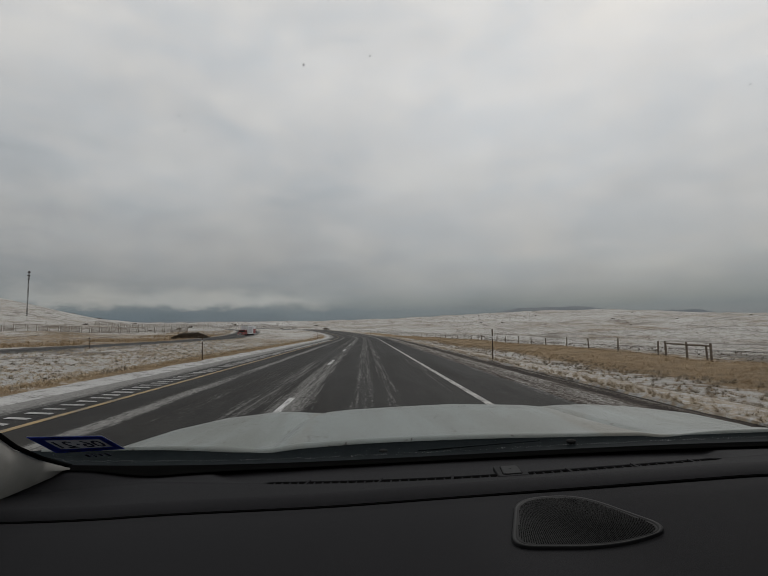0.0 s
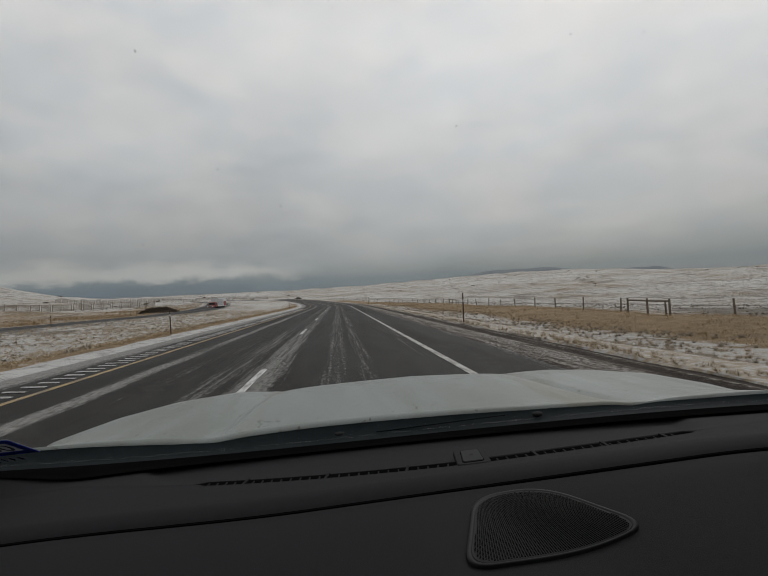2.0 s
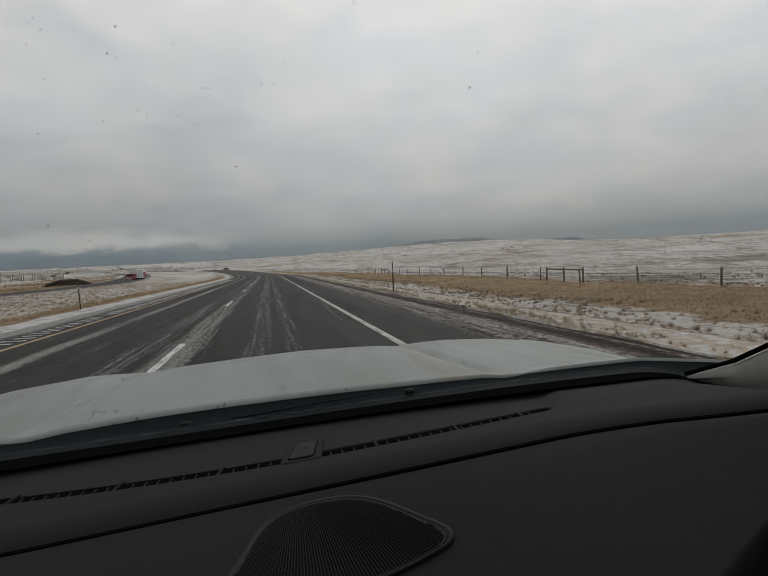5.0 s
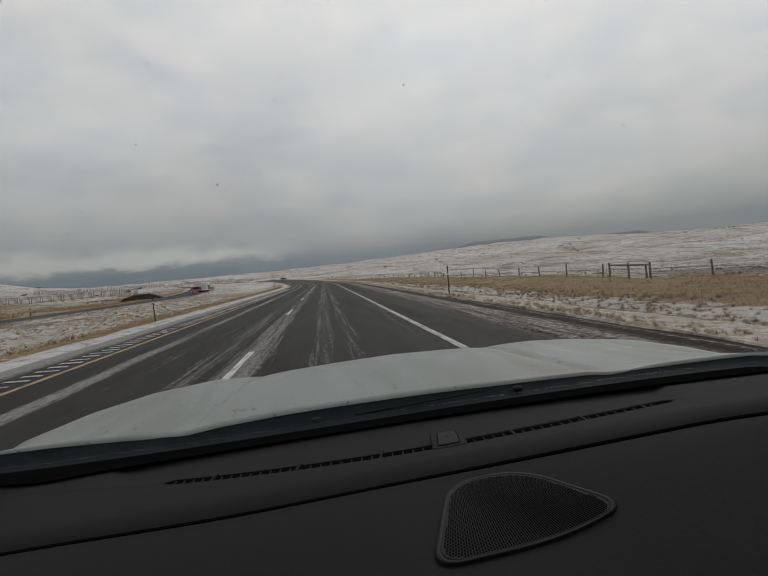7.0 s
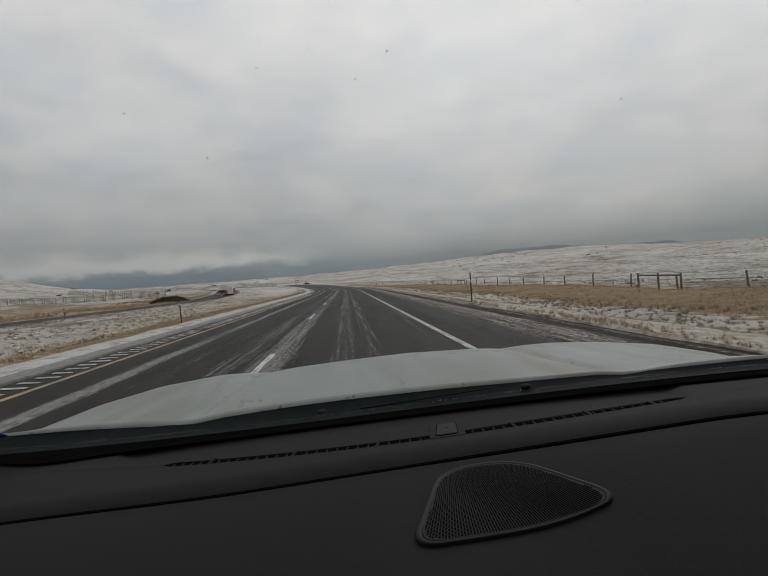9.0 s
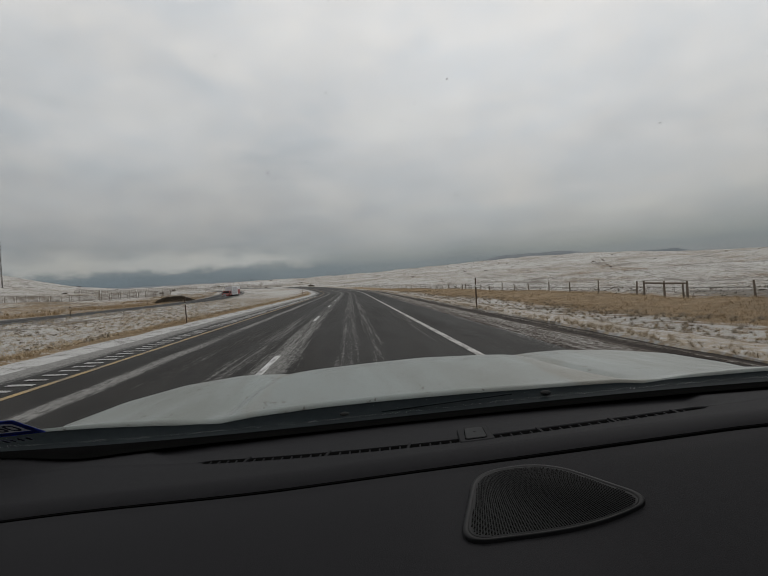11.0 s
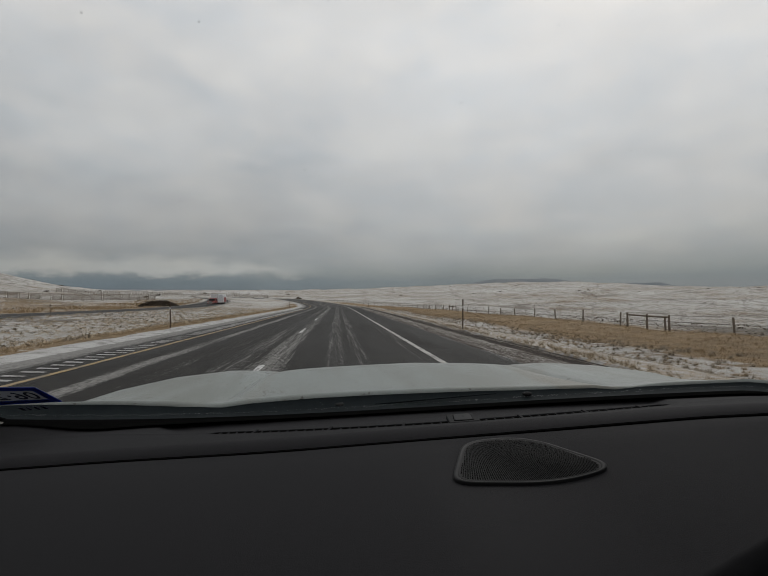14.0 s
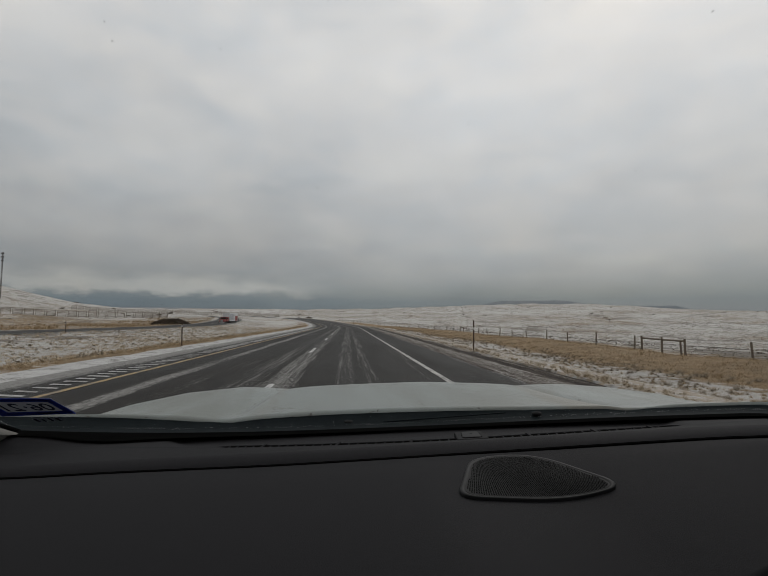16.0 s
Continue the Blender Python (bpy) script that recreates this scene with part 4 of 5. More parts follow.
def bonnet_point(q, s):
    """q across (-2..2, creases at -1 and 1), s from the rear edge (0) to the nose (1)."""
    mix = ease(0, 0.75, s)
    c = CREASE[0] + (CREASE[1] - CREASE[0]) * mix
    e = table(s, SIDE_S, SIDE_W)
    a = abs(q)
    off = c * a if a <= 1 else c + (a - 1) * (e - c)
    x = CAR_X + math.copysign(off, q)
    y0 = base_y(min(max(x, -0.62), 0.98)) + 0.06
    y = y0 + (1.95 - y0) * s
    crest_y = 1.25
    zt, zc = table(q, TAIL_Q, TAIL_Z), table(q, CREST_Q, CREST_Z)
    if y <= crest_y:
        t = (y - y0) / (crest_y - y0)
        z = zt + (zc - zt) * (1 - (1 - t) ** 2)
    else:
        d = y - crest_y
        z = zc - 0.05 * d - 0.42 * d * d
    z -= 0.0080 * math.exp(-((a - 1.0) / 0.05) ** 2) * (1 - 0.6 * s) * ease(0.0, 0.10, s) + 0.003 * math.exp(-((a - 1.09) / 0.06) ** 2)
    return (x, y, z)


qs = axis([(-2, -1.1, 18), (-1.1, -0.9, 16), (-0.9, 0.9, 30), (0.9, 1.1, 16), (1.1, 2, 18)])
ss = axis([(0, 0.1, 5), (0.1, 0.6, 22), (0.6, 1, 12)])
verts = [bonnet_point(q, s) for s in ss for q in qs]
n = len(qs)
faces = grid_faces(len(ss), n)
skirt = len(verts)
verts += [(x, y - 0.002, z - 0.005) for x, y, z in verts[:n]]
faces += [(skirt + c, skirt + c + 1, c + 1, c) for c in range(n - 1)]
for side in (0, n - 1):
    i = len(verts)
    verts += [(verts[r * n + side][0], verts[r * n + side][1], verts[r * n + side][2] - 0.25) for r in range(len(ss))]
    faces += [(r * n + side, (r + 1) * n + side, i + r + 1, i + r) for r in range(len(ss) - 1)]
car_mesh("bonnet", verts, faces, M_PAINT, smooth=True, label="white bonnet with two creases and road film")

# cowl between bonnet and windscreen
xs = [-0.70 + 1.72 * i / 80 for i in range(81)]
verts = []
for k in range(6):
    t = k / 5
    for x in xs:
        q_side = (x - CAR_X)
        a = abs(q_side)
        q = math.copysign(a / 0.39 if a <= 0.39 else 1 + (a - 0.39) / 0.41, q_side)
        zt = table(q, TAIL_Q, TAIL_Z) - 0.003
        y = base_y(x) + 0.063 * t
        verts.append((x, y, base_z(x) + (zt - base_z(x)) * t - 0.006 * math.sin(t * math.pi)))
cowl = car_mesh("cowl", verts, grid_faces(6, len(xs)), M_COWL, smooth=True, label="dark grey plastic cowl below the windscreen")
for x in (0.03, 0.40):
    bm = bmesh.new()
    made = bmesh.ops.create_icosphere(bm, subdivisions=2, radius=1.0)["verts"]
    for v in made:
        v.co = Vector((x + v.co.x * 0.010, base_y(x) + 0.040 + v.co.y * 0.007, base_z(x) + 0.006 + v.co.z * 0.0042))
    car_part("washer_nozzle", bm, M_RUBBER, cowl, smooth=True)
verts, faces = [], []
for i in range(25):
    x = 0.10 + 0.24 * i / 24
    h = 0.009 + 0.007 * i / 24
    for k in range(6):
        verts.append((x, base_y(x) + 0.034 + 0.0014 * math.cos(k * math.tau / 6), base_z(x) + h - 0.004 + 0.0014 * math.sin(k * math.tau / 6)))
faces = [(i * 6 + k, i * 6 + (k + 1) % 6, i * 6 + 6 + (k + 1) % 6, i * 6 + 6 + k) for i in range(24) for k in range(6)]
car_mesh("wiper_arm", verts, faces, M_COWL, cowl)

# dashboard: one moulded top with the defroster trench, a lip and the lower pad
dash = new("dashboard")
dash.parent = car
tagged(dash, "black grained plastic dashboard")
DASH_L, DASH_R = -0.60, 0.90
VENT_L, VENT_R = -0.162, 0.508
cols = axis([(DASH_L, VENT_L, 26), (VENT_L, VENT_L + 0.02, 4), (VENT_L + 0.02, VENT_R - 0.02, 44), (VENT_R - 0.02, VENT_R, 4), (VENT_R, DASH_R, 26)])


def near_y(x):
    return min(0.43, 0.203 + 0.373 * x) if x > 0.25 else max(0.05, 0.296 - 1.6 * (0.25 - x))


def vent_half(x):
    """Half the width of the defroster slot; it narrows to points."""
    return 0.0095 * min(ease(VENT_L, VENT_L + 0.02, x), 1 - ease(VENT_R - 0.012, VENT_R, x)) * (1 - 0.25 * ease(0.3, VENT_R, x))


def panel_drop(x, y):
    """The sunk defroster panel, wider towards the glass."""
    t = (y - 0.66) / 0.2
    return -0.006 * ease(-0.165 - 0.13 * t, -0.145 - 0.13 * t, x) * (1 - ease(0.515 + 0.10 * t, 0.535 + 0.10 * t, x)) * ease(-0.02, 0.03, t)


# upper pad
verts, rows = [], []
for j in range(40):
    row = []
    for x in cols:
        ys, yv, yw, vh = seam_y(x), vent_y(x), base_y(x), vent_half(x)
        if j <= 9:          # rolled lip
            t = j / 9
            y = ys + 0.030 * t
            z = dash_z(x, y) - 0.004 + 0.009 * math.sin(t * math.pi / 2) ** 0.8
        elif j <= 16:       # up to the slot
            t = (j - 9) / 7
            y = ys + 0.030 + (yv - vh - ys - 0.030) * t
            z = dash_z(x, y) + 0.005 * (1 - t)
        elif j <= 20:       # the slot itself
            depth = 0.0 if vh < 1e-5 else -0.030
            y = yv + vh * (-1, -0.9, 0.9, 1)[j - 17]
            z = dash_z(x, y) + (depth if j in (18, 19) else 0.0)
        else:
            t = (j - 20) / 19
            y = yv + vh + (yw - yv - vh) * t
            z0 = dash_z(x, yv + vh)
            z = z0 + (base_z(x) - z0) * t + panel_drop(x, y) * (1 - ease(0.6, 0.9, t)) - 0.004 * math.sin(t * math.pi)
        row.append((x, y, z))
    verts += row
car_mesh("upper_pad", verts, grid_faces(40, len(cols)), M_DASH, dash, True)
# black border where the glass meets the dashboard, widened to paint the shadow there
verts = []
seal_cols = [-0.57 + (0.79 + 0.57) * i / 70 for i in range(71)]
for x in seal_cols:
    y1, z1 = base_y(x), base_z(x)
    y0 = vent_y(x)
    slope = (z1 - dash_z(x, y0)) / (y1 - y0)
    fade = 1 - 0.7 * ease(0.66, 0.80, x) - 0.7 * ease(0.36, 0.52, -x)
    verts += [(x, y1 - 0.056 * fade, z1 - 0.056 * fade * slope + 0.0005), (x, y1 - 0.03 * fade, z1 - 0.03 * fade * slope + 0.0015), (x, y1, z1 + 0.0015), (x, y1 + 0.006, z1 + 0.001), (x, y1 + 0.008, z1 - 0.02)]
car_mesh("border_and_shade", verts, grid_faces(len(seal_cols), 5), M_GAP, dash, True, "black windscreen border widened by a painted shade band")
# shaded gap under the lip
verts = []
for x in cols:
    ys = seam_y(x)
    verts += [(x, ys - 0.0025, dash_z(x, ys) - 0.0045), (x, ys + 0.003, dash_z(x, ys) - 0.0045), (x, ys + 0.003, dash_z(x, ys) - 0.03), (x, ys - 0.0025, dash_z(x, ys) - 0.03)]
car_mesh("seam", verts, [(i * 4 + k, i * 4 + (k + 1) % 4, i * 4 + 4 + (k + 1) % 4, i * 4 + 4 + k) for i in range(len(cols) - 1) for k in range(4)], M_GAP, dash, label="dark joint line")
# lower pad
verts = []
lower_cols = axis([(DASH_L, 0.08, 24), (0.08, 0.36, 36), (0.36, DASH_R, 24)])
for j in range(22):
    for x in lower_cols:
        t = (j / 21) ** 1.7
        y0, y1 = near_y(x), seam_y(x) - 0.004
        y = y0 + (y1 - y0) * t
        drop = -0.05 * (1 - ease(-0.004, 0.03, t)) - 0.0035 * ease(0.88, 1.0, t)
        verts.append((x, y, pad_z(x, y) - 0.002 + drop))
nl = len(lower_cols)
faces = grid_faces(22, nl)
i = len(verts)
verts += [(verts[c][0], verts[c][1] - 0.03, 0.62) for c in range(nl)]
faces += [(i + c, i + c + 1, c + 1, c) for c in range(nl - 1)]
car_mesh("lower_pad", verts, faces, M_DASH, dash, True)
bm = bmesh.new()
pts = [0.25 + 0.65 * i / 16 for i in range(17)]
for a, b in zip(pts, pts[1:]):
    rod(bm, (a, near_y(a) - 0.030, pad_z(a, near_y(a)) - 0.060), (b, near_y(b) - 0.030, pad_z(b, near_y(b)) - 0.060), 0.006, n=6)
car_part("trim_strip", bm, M_CHROME, dash, "thin satin trim strip")

# black sheet just below the slot's rim, standing in for the shade inside
verts = []
shade_xs = [x for x in cols if VENT_L - 1e-6 <= x <= VENT_R + 1e-6]
for x in shade_xs:
    y, vh = vent_y(x), vent_half(x)
    verts += [(x, y - vh * 0.9, dash_z(x, y) - 0.0018), (x, y + vh * 0.9, dash_z(x, y) - 0.0018)]
car_mesh("vent_shade_sheet", verts, grid_faces(len(shade_xs), 2), M_GAP, dash)
# fins and bars in the slot
BARS = (-0.089, 0.019, 0.121, 0.285, 0.379, 0.462)
fins = [(x, True) for x in BARS]
x = VENT_L + 0.022
while x < VENT_R - 0.034:
    if not 0.178 < x < 0.234 and all(abs(x - b) > 0.006 for b in BARS):
        fins.append((x, False))
    x += 0.0125
for x, wide in fins:
    h = 0.0018 if wide else 0.0009
    y, vh = vent_y(x), vent_half(x)
    slant = 0.004 * (0.2 - x)
    bm = bmesh.new()
    made = box(bm, x - h, x + h, y - vh - 0.0006, y + vh * (1.05 if wide else 0.15), dash_z(x, y) - 0.012, dash_z(x, y) + (0.0006 if wide else 0.0003), 0.0003)
    for v in bm.verts:
        v.co.x += (v.co.y - y) * (0.25 if wide else 0.1) * (1 if x < 0.2 else -0.3)
    car_part("vent_bar" if wide else "vent_fin", bm, M_DASH_PANEL, dash)


def frame_outline(corners, radius, n=7):
    """Rounded polygon through the corners, counter-clockwise."""
    out = []
    for i, c in enumerate(corners):
        p, q = Vector(corners[i - 1]), Vector(corners[(i + 1) % len(corners)])
        c = Vector(c)
        r = radius[i]
        a, b = c + (p - c).normalized() * r, c + (q - c).normalized() * r
        for k in range(n):
            t = k / (n - 1)
            out.append((1 - t) ** 2 * a + 2 * t * (1 - t) * c + t * t * b)
    return out


# light sensor cap in the middle
cap = frame_outline([(0.190, 0.630), (0.216, 0.629), (0.225, 0.687), (0.201, 0.688)], [0.006] * 4, 5)


def lofted(name, outline, levels, mat, parent, label="", smooth=False, closed=True):
    """Stacked copies of an outline: (inset scale, lift above the dash); closed by a lid or left as a ring."""
    c = sum(outline, Vector((0, 0))) / len(outline)
    verts, faces = [], []
    n = len(outline)
    for s, lift in levels:
        for p in outline:
            q = c + (p - c) * s
            verts.append((q.x, q.y, pad_z(q.x, q.y) + lift))
    for r in range(len(levels) - 1):
        for k in range(n):
            faces.append((r * n + k, r * n + (k + 1) % n, (r + 1) * n + (k + 1) % n, (r + 1) * n + k))
    if closed:
        faces.append(tuple((len(levels) - 1) * n + k for k in range(n)))
    return car_mesh(name, verts, faces, mat, parent, smooth, label)


well = frame_outline([(0.181, 0.621), (0.224, 0.620), (0.234, 0.701), (0.193, 0.702)], [0.008] * 4, 5)
lofted("sensor_well", well, [(1.0, -0.004), (1.0, 0.0008), (0.95, 0.0018)], M_DASH_PANEL, dash)
lofted("sensor_gap", cap, [(1.07, 0.001), (1.07, 0.0021)], M_GAP, dash)
lofted("sensor_cap", cap, [(1.0, 0.001), (1.0, 0.0026), (0.95, 0.0032), (0.16, 0.0032), (0.14, 0.0028)], M_CAP, dash, "smooth dark sensor cap")

# speaker grille
QUAD = [(0.130, 0.396), (0.317, 0.461), (0.247, 0.530), (0.172, 0.521)]
ring = frame_outline(QUAD, [0.030, 0.024, 0.036, 0.032], 9)
# further points along the straight sides, so that the rim follows the curved pad
ring = [p.lerp(q, k / max(1, round((q - p).length / 0.006))) for p, q in zip(ring, ring[1:] + ring[:1]) for k in range(max(1, round((q - p).length / 0.006)))]
speaker = new("speaker_grille")
speaker.parent = dash
tagged(speaker, "perforated black speaker grille with raised rim")
lofted("rim", ring, [(1.004, -0.004), (1.004, 0.0004), (0.995, 0.0012), (0.958, 0.0014), (0.93, 0.0003)], M_RIM, speaker, smooth=True, closed=False)
centre = sum(ring, Vector((0, 0))) / len(ring)
verts, faces = [], []
N = 24
for r in range(N + 1):
    s = 0.935 * r / N
    for p in ring:
        q = centre + (p - centre) * s
        verts.append((q.x, q.y, pad_z(q.x, q.y) + 0.0012))
nr = len(ring)
faces = [(r * nr + k, r * nr + (k + 1) % nr, (r + 1) * nr + (k + 1) % nr, (r + 1) * nr + k) for r in range(N) for k in range(nr)]
car_mesh("mesh_plate", verts, faces, M_MESH, speaker, True)
# rows of round holes, row by row across the plate
def inside(p, poly):
    return all((b - a).cross(p - a) > 0 for a, b in zip(poly, poly[1:] + poly[:1]))


hull = [centre + (p - centre) * 0.905 for p in ring]
hull = [p for p, q in zip(hull, hull[1:] + hull[:1]) if (p - q).length > 1e-6]
verts, faces = [], []
A, B, C, D = (Vector(p) for p in QUAD)
for i in range(66):
    v = (i + 0.5) / 66
    left, right = A.lerp(D, v), B.lerp(C, v)
    for j in range(74):
        q = left.lerp(right, (j + 0.5) / 74)
        if not inside(q, hull):
            continue
        rx, ry = 0.36 * (right - left).length / 74, 0.00075
        k = len(verts)
        hole = [(q.x + rx * math.cos(a * math.tau / 6), q.y + ry * math.sin(a * math.tau / 6)) for a in range(6)]
        verts += [(hx, hy, pad_z(hx, hy) + 0.0017) for hx, hy in hole]
        faces.append(tuple(range(k, k + 6)))
tagged(car_mesh("perforation", verts, faces, M_GAP, speaker), kind="stuff")


# windscreen pillars
def pillar(name, low, high, out):
    """Trim swept between its foot line and the glass edge, 6 cm thick outwards."""
    verts = []
    for a, b in zip(low, high):
        a, b = Vector(a), Vector(b)
        mid = (a + b) / 2 + Vector((-out * 0.012, 0, 0))
        w = Vector((out * 0.05, 0.015, 0))
        verts += [a, mid, b, b + w, a + w]
    faces = grid_faces(len(low), 5)
    bm = bmesh.new()
    for a, b in zip(high, high[1:]):
        rod(bm, Vector(a) + Vector((-out * 0.001, 0.005, 0.002)), Vector(b) + Vector((-out * 0.001, 0.005, 0.002)), 0.0035, n=6)
    car_part("pillar_seal", bm, M_GAP, car, "black rubber edge of the glass")
    return car_mesh(name, verts, faces, M_TRIM, car, True, "pale grey windscreen pillar trim")


pillar("pillar_trim", [(-0.545, 0.850, 0.908), (-0.556, 0.79, 0.906), (-0.566, 0.74, 0.904), (-0.58, 0.4, 0.92), (-0.58, 0.1, 0.95)],
       [(-0.545, 0.852, 0.912), (-0.556, 0.79, 0.945), (-0.560, 0.74, 0.976), (-0.50, 0.40, 1.20), (-0.42, 0.12, 1.42)], -1)
pillar("pillar_trim", [(0.797, 0.722, 0.944), (0.811, 0.655, 0.946), (0.822, 0.60, 0.940), (0.85, 0.4, 0.93), (0.87, 0.1, 0.95)],
       [(0.797, 0.724, 0.949), (0.813, 0.662, 0.981), (0.812, 0.60, 1.022), (0.78, 0.40, 1.20), (0.72, 0.12, 1.42)], 1)

# plain cabin shell, doors and body that carry the bonnet; roof and rear are unseen
# roof and rear added out of view to keep sky light off the dashboard
bm = bmesh.new()
box(bm, -0.50, 0.82, -1.6, 0.12, 1.42, 1.46, 0.01)
car_part("roof", bm, M_HEADLINER)
for s in (-1, 1):
    bm = bmesh.new()
    x = CAR_X + s * 0.80
    box(bm, x - 0.05, x + 0.05, -1.9, 0.62, 0.30, 0.93, 0.02)
    car_part("door", bm, M_PAINT)
    bm = bmesh.new()
    box(bm, x - 0.03, x + 0.03, -1.9, -1.2, 0.93, 1.45, 0.02)
    car_part("rear_pillar", bm, M_PAINT)
    for y in (1.35, -1.35):
        bm = bmesh.new()
        rod(bm, (CAR_X + s * 0.72, y, 0.25), (CAR_X + s * 0.90, y, 0.25), 0.39, n=28)
        tyre = car_part("tyre", bm, M_RUBBER)
for s in (-1, 1):
    bm = bmesh.new()
    box(bm, CAR_X + s * 0.77 - 0.05, CAR_X + s * 0.77 + 0.05, 0.63, 0.98, 0.32, 0.80, 0.02)
    car_part("front_wing", bm, M_PAINT)
bm = bmesh.new()
box(bm, CAR_X - 0.85, CAR_X + 0.85, -2.0, -1.85, 0.3, 1.44, 0.02)
car_part("tailgate", bm, M_PAINT)
bm = bmesh.new()
box(bm, CAR_X - 0.78, CAR_X + 0.78, -1.9, 1.85, 0.26, 0.34, 0.02)
car_part("floor_pan", bm, M_CAR_GREY)
bm = bmesh.new()
box(bm, CAR_X - 0.72, CAR_X + 0.72, 1.78, 1.95, 0.3, 0.66, 0.05)
car_part("bumper", bm, M_PAINT)

# windscreen: curved laminated glass with dust and insect specks
def glass_material():
    m, n, l, b, co = material("windscreen_glass")
    clear, gloss, both = n.new("ShaderNodeBsdfTransparent"), n.new("ShaderNodeBsdfGlossy"), n.new("ShaderNodeMixShader")
    clear.inputs[0].default_value = (0.99, 0.99, 0.99, 1)
    gloss.inputs["Roughness"].default_value = 0.03
    both.inputs[0].default_value = 0.02
    l.new(clear.outputs[0], both.inputs[1])
    l.new(gloss.outputs[0], both.inputs[2])
    l.new(both.outputs[0], n["Material Output"].inputs[0])
    n.remove(b)
    return m


def speck_material():
    m, n, l, b, co = material("dried_specks")
    thin, both = n.new("ShaderNodeBsdfTransparent"), n.new("ShaderNodeMixShader")
    geo = n.new("ShaderNodeNewGeometry")
    b.inputs["Base Color"].default_value = (0.14, 0.132, 0.12, 1)
    b.inputs["Roughness"].default_value = 0.9
    l.new(ramp_node(n, l, geo.outputs["Random Per Island"], [(0.0, 0.10), (0.7, 0.25), (1.0, 0.5)]), both.inputs[0])
    l.new(thin.outputs[0], both.inputs[1])
    l.new(b.outputs[0], both.inputs[2])
    l.new(both.outputs[0], n["Material Output"].inputs[0])
    return m


def glass_point(x, v):
    """x along the foot of the glass, v from the foot (0) to the roof (1)."""
    y0, z0 = base_y(x) + 0.012, base_z(x) + 0.004
    bow = math.sin(math.pi * v)
    return Vector((x * (1 - 0.12 * v) + 0.02 * v, y0 + (0.10 - y0) * v + 0.035 * bow, z0 + (1.425 - z0) * v + 0.05 * bow))


gxs = [-0.57 + 1.37 * i / 28 for i in range(29)]
gvs = [i / 16 for i in range(17)]
inner = [glass_point(x, v) for v in gvs for x in gxs]
outer = [p + Vector((0, 0.003, 0.004)) for p in inner]
count = len(inner)
faces = grid_faces(17, 29)
faces += [tuple(count + i for i in f[::-1]) for f in grid_faces(17, 29)]
rim = list(range(29)) + [r * 29 + 28 for r in range(1, 17)] + [16 * 29 + c for c in range(27, -1, -1)] + [r * 29 for r in range(15, 0, -1)]
faces += [(a, b, count + b, count + a) for a, b in zip(rim, rim[1:] + rim[:1])]
windscreen = car_mesh("windscreen", inner + outer, faces, glass_material(), smooth=True, label="clear curved windscreen with dried specks")
windscreen.visible_shadow = False
rng = random.Random(12)
spots = [(-0.163, 0.737, 2.0), (-0.053, 0.795, 2.2), (-0.324, 0.628, 1.5), (0.254, 0.736, 1.2), (0.309, 0.768, 1.6), (-0.009, 0.583, 1.2), (0.05, 0.661, 1.0), (-0.022, 0.695, 1.2),
         (-0.184, 0.702, 2.2), (-0.198, 0.635, 1.4), (0.006, 0.575, 1.3), (0.203, 0.737, 1.8), (0.301, 0.681, 1.4)]
spots += [(rng.uniform(-0.45, 0.7), rng.uniform(0.12, 0.9), 0.42 + 0.55 * rng.random() ** 3) for _ in range(190)]
for _ in range(20):
    a, b = rng.uniform(-0.2, 0.55), rng.uniform(0.40, 0.68)
    spots += [(a + rng.gauss(0, 0.03), b + rng.gauss(0, 0.035), 0.42 + 0.4 * rng.random() ** 2) for _ in range(rng.randint(4, 11))]
verts, faces = [], []
for x, v, r in spots:
    c = glass_point(x, v) - Vector((0, 0.0006, 0.0008))
    ax = (glass_point(x + 0.01, v) - glass_point(x - 0.01, v)).normalized()
    ay = (glass_point(x, v + 0.01) - glass_point(x, v - 0.01)).normalized()
    turn, long = rng.uniform(-0.6, 0.6) + 0.9, rng.uniform(1.0, 1.6)
    i = len(verts)
    for k in range(8):
        a = k * math.tau / 8
        w = min(r, 0.5 + 0.4 * r, 0.85) * 0.001 * rng.uniform(0.75, 1.2)
        p, q = w * long * math.cos(a), w * math.sin(a)
        verts.append(c + ax * (p * math.cos(turn) - q * math.sin(turn)) + ay * (p * math.sin(turn) + q * math.cos(turn)))
    verts.append(c - Vector((0, 0.0003, 0.0004)) * r)
    faces += [(i + k, i + (k + 1) % 8, i + 8) for k in range(8)]
tagged(car_mesh("dried_specks", verts, faces, speck_material(), windscreen, label="small grey dried specks"), kind="stuff")

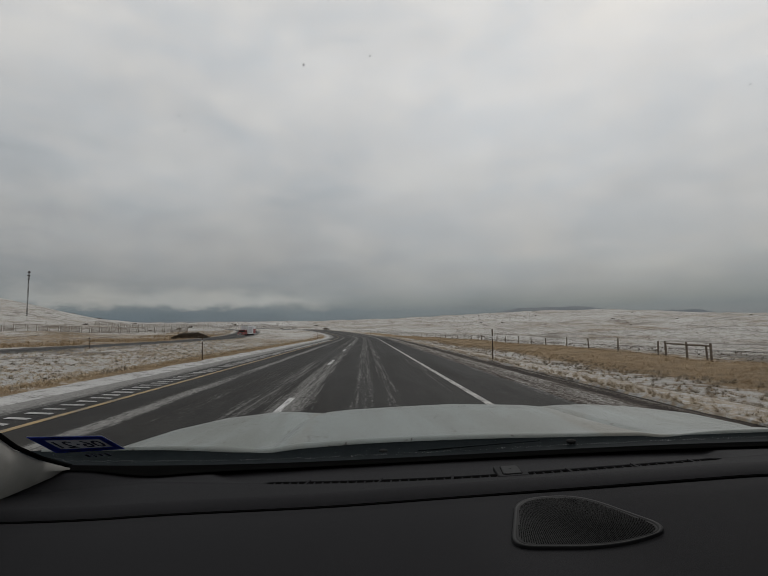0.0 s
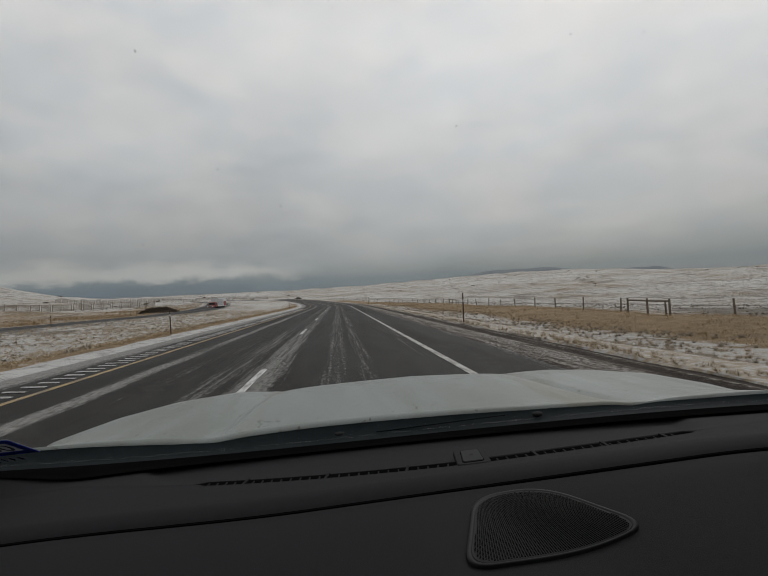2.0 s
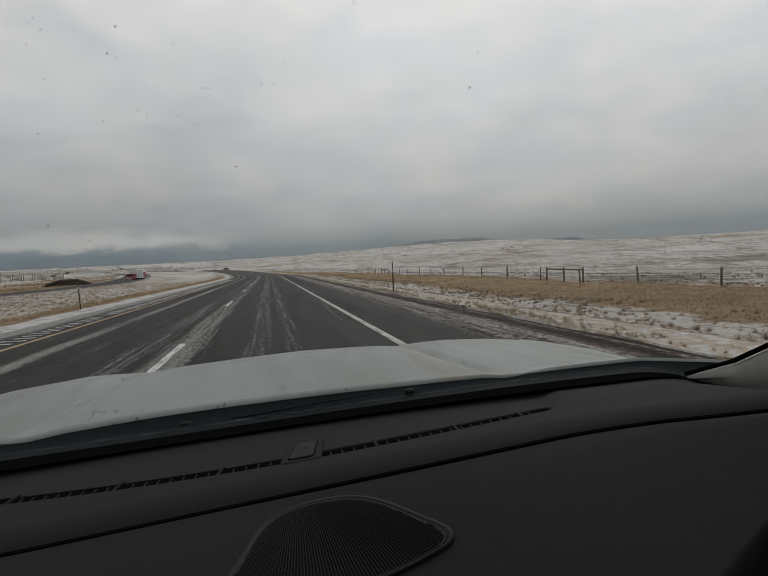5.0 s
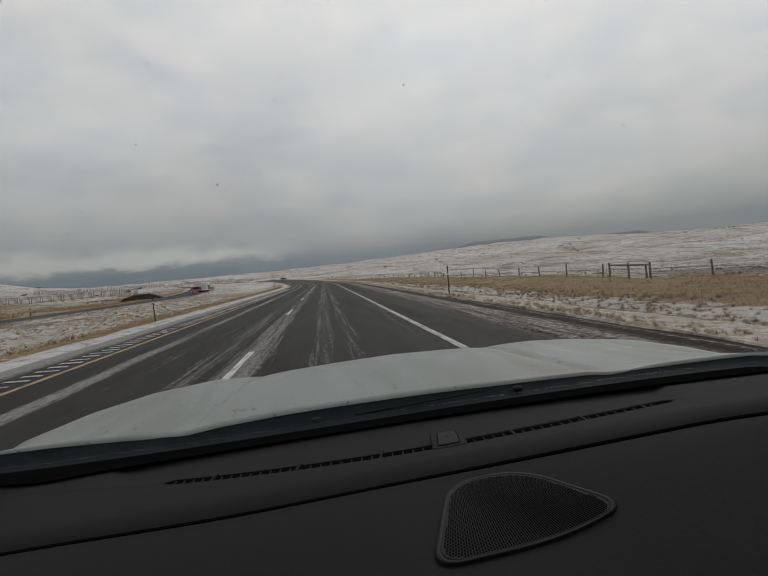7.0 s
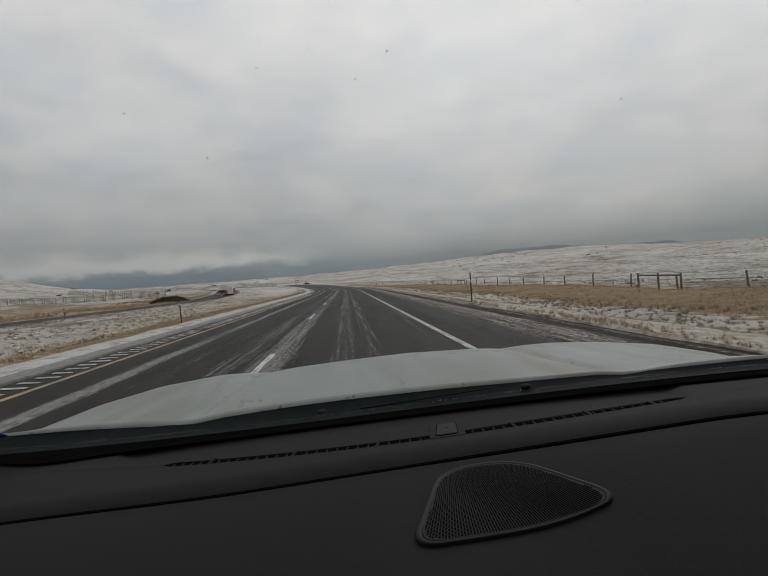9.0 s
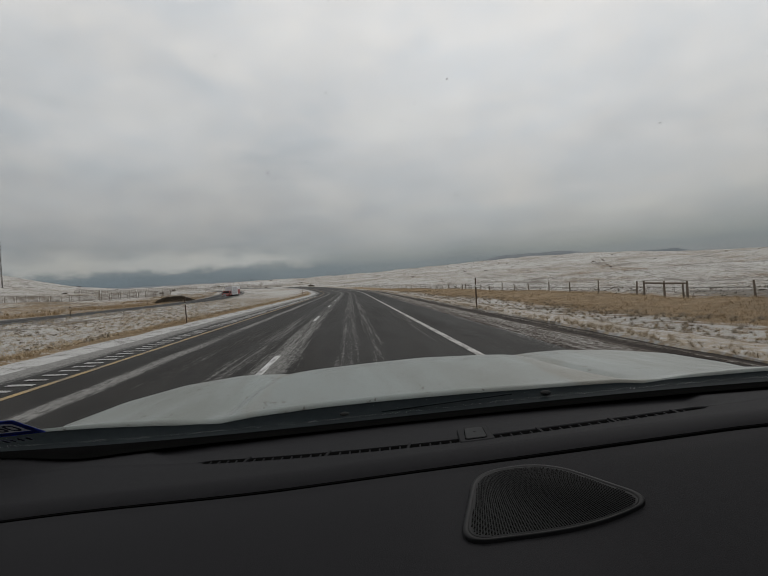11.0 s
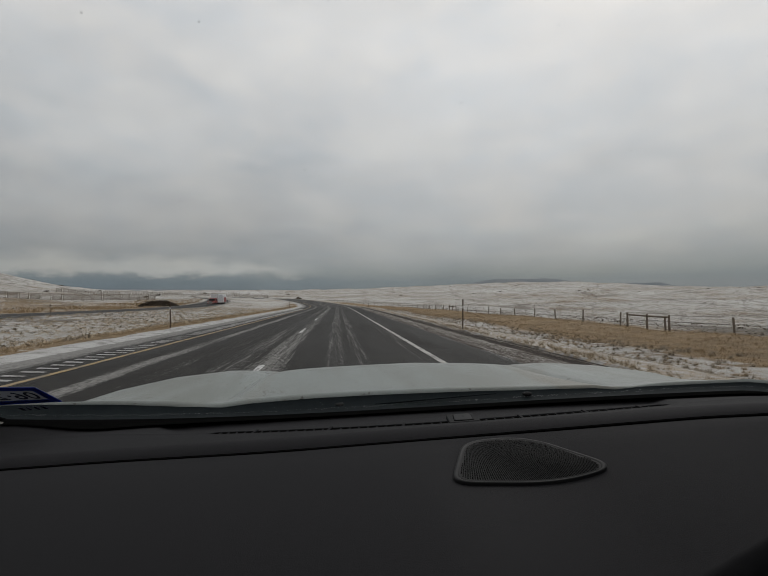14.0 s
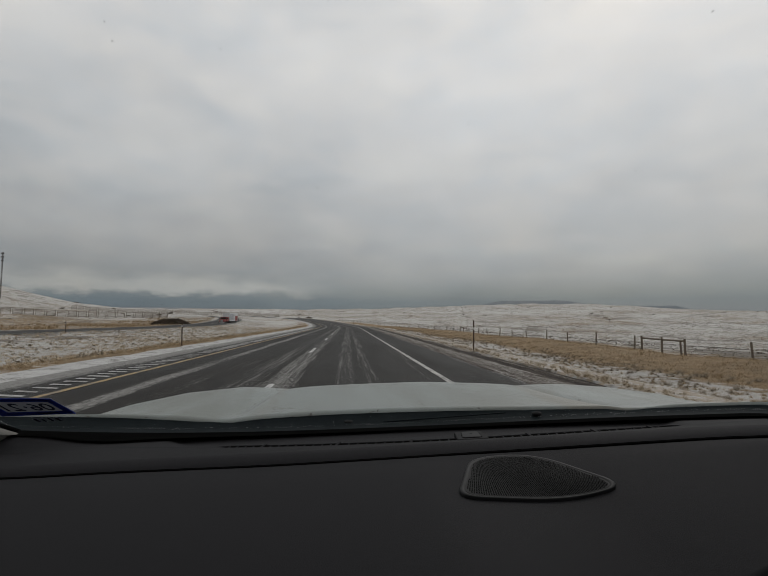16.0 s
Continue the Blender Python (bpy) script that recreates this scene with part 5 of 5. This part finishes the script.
# registration sticker on the glass, read from outside
ST = [(-0.5565, 0.7630, 0.9907), (-0.4452, 0.7797, 0.9857), (-0.4295, 0.8238, 0.9525), (-0.5419, 0.8152, 0.9508)]
back = Vector((0, -0.0005, -0.0006))


def st_point(u, v):
    a, b, c, d = (Vector(p) for p in ST)
    return (a.lerp(b, u)).lerp(d.lerp(c, u), v)


def st_quad(name, u0, u1, v0, v1, lift, mat, parent, label=""):
    lo = [st_point(u, v) + back * lift for u, v in ((u0, v0), (u1, v0), (u1, v1), (u0, v1))]
    hi = [p + back * 0.8 for p in lo]
    return car_mesh(name, lo + hi, [(3, 2, 1, 0), (4, 5, 6, 7)] + [(k, (k + 1) % 4, 4 + (k + 1) % 4, 4 + k) for k in range(4)], mat, parent, label=label)


sticker = st_quad("windscreen_sticker", 0, 1, 0, 1, 0, M_STICKER_GREY, car, "grey registration sticker with a blue border on the glass")
for u0, u1, v0, v1 in ((0, 1, 0, 0.20), (0, 1, 0.80, 1), (0, 0.15, 0.20, 0.80), (0.90, 1, 0.20, 0.80)):
    st_quad("border", u0, u1, v0, v1, 1.6, M_STICKER_BLUE, sticker, "blue printed border")


def digits(text):
    """The printed month and year as mirror writing, mapped on to the sticker."""
    curve = bpy.data.curves.new("digits", "FONT")
    curve.body = text
    curve.size = 1.0
    curve.offset = 0.012
    ob = new("digits", curve)
    bpy.context.view_layer.update()
    me = bpy.data.meshes.new_from_object(ob.evaluated_get(bpy.context.evaluated_depsgraph_get()))
    bpy.data.objects.remove(ob)
    xs = [v.co.x for v in me.vertices]
    ys = [v.co.y for v in me.vertices]
    for v in me.vertices:
        u = 1 - (v.co.x - min(xs)) / (max(xs) - min(xs))
        w = 1 - (v.co.y - min(ys)) / (max(ys) - min(ys))
        v.co = st_point(0.20 + 0.66 * u, 0.28 + 0.44 * w) + back * 2.6 - O
    me.materials.append(M_STICKER_INK)
    ob = new("digits", me)
    ob.parent = sticker
    return ob


digits("06\u00b721")
for k, w in enumerate((0.05, 0.03, 0.04, 0.05)):
    st_quad("print_bar", 0.30 + 0.1 * k, 0.30 + 0.1 * k + w, 1.25, 1.45, 0.2, M_STICKER_INK, sticker)
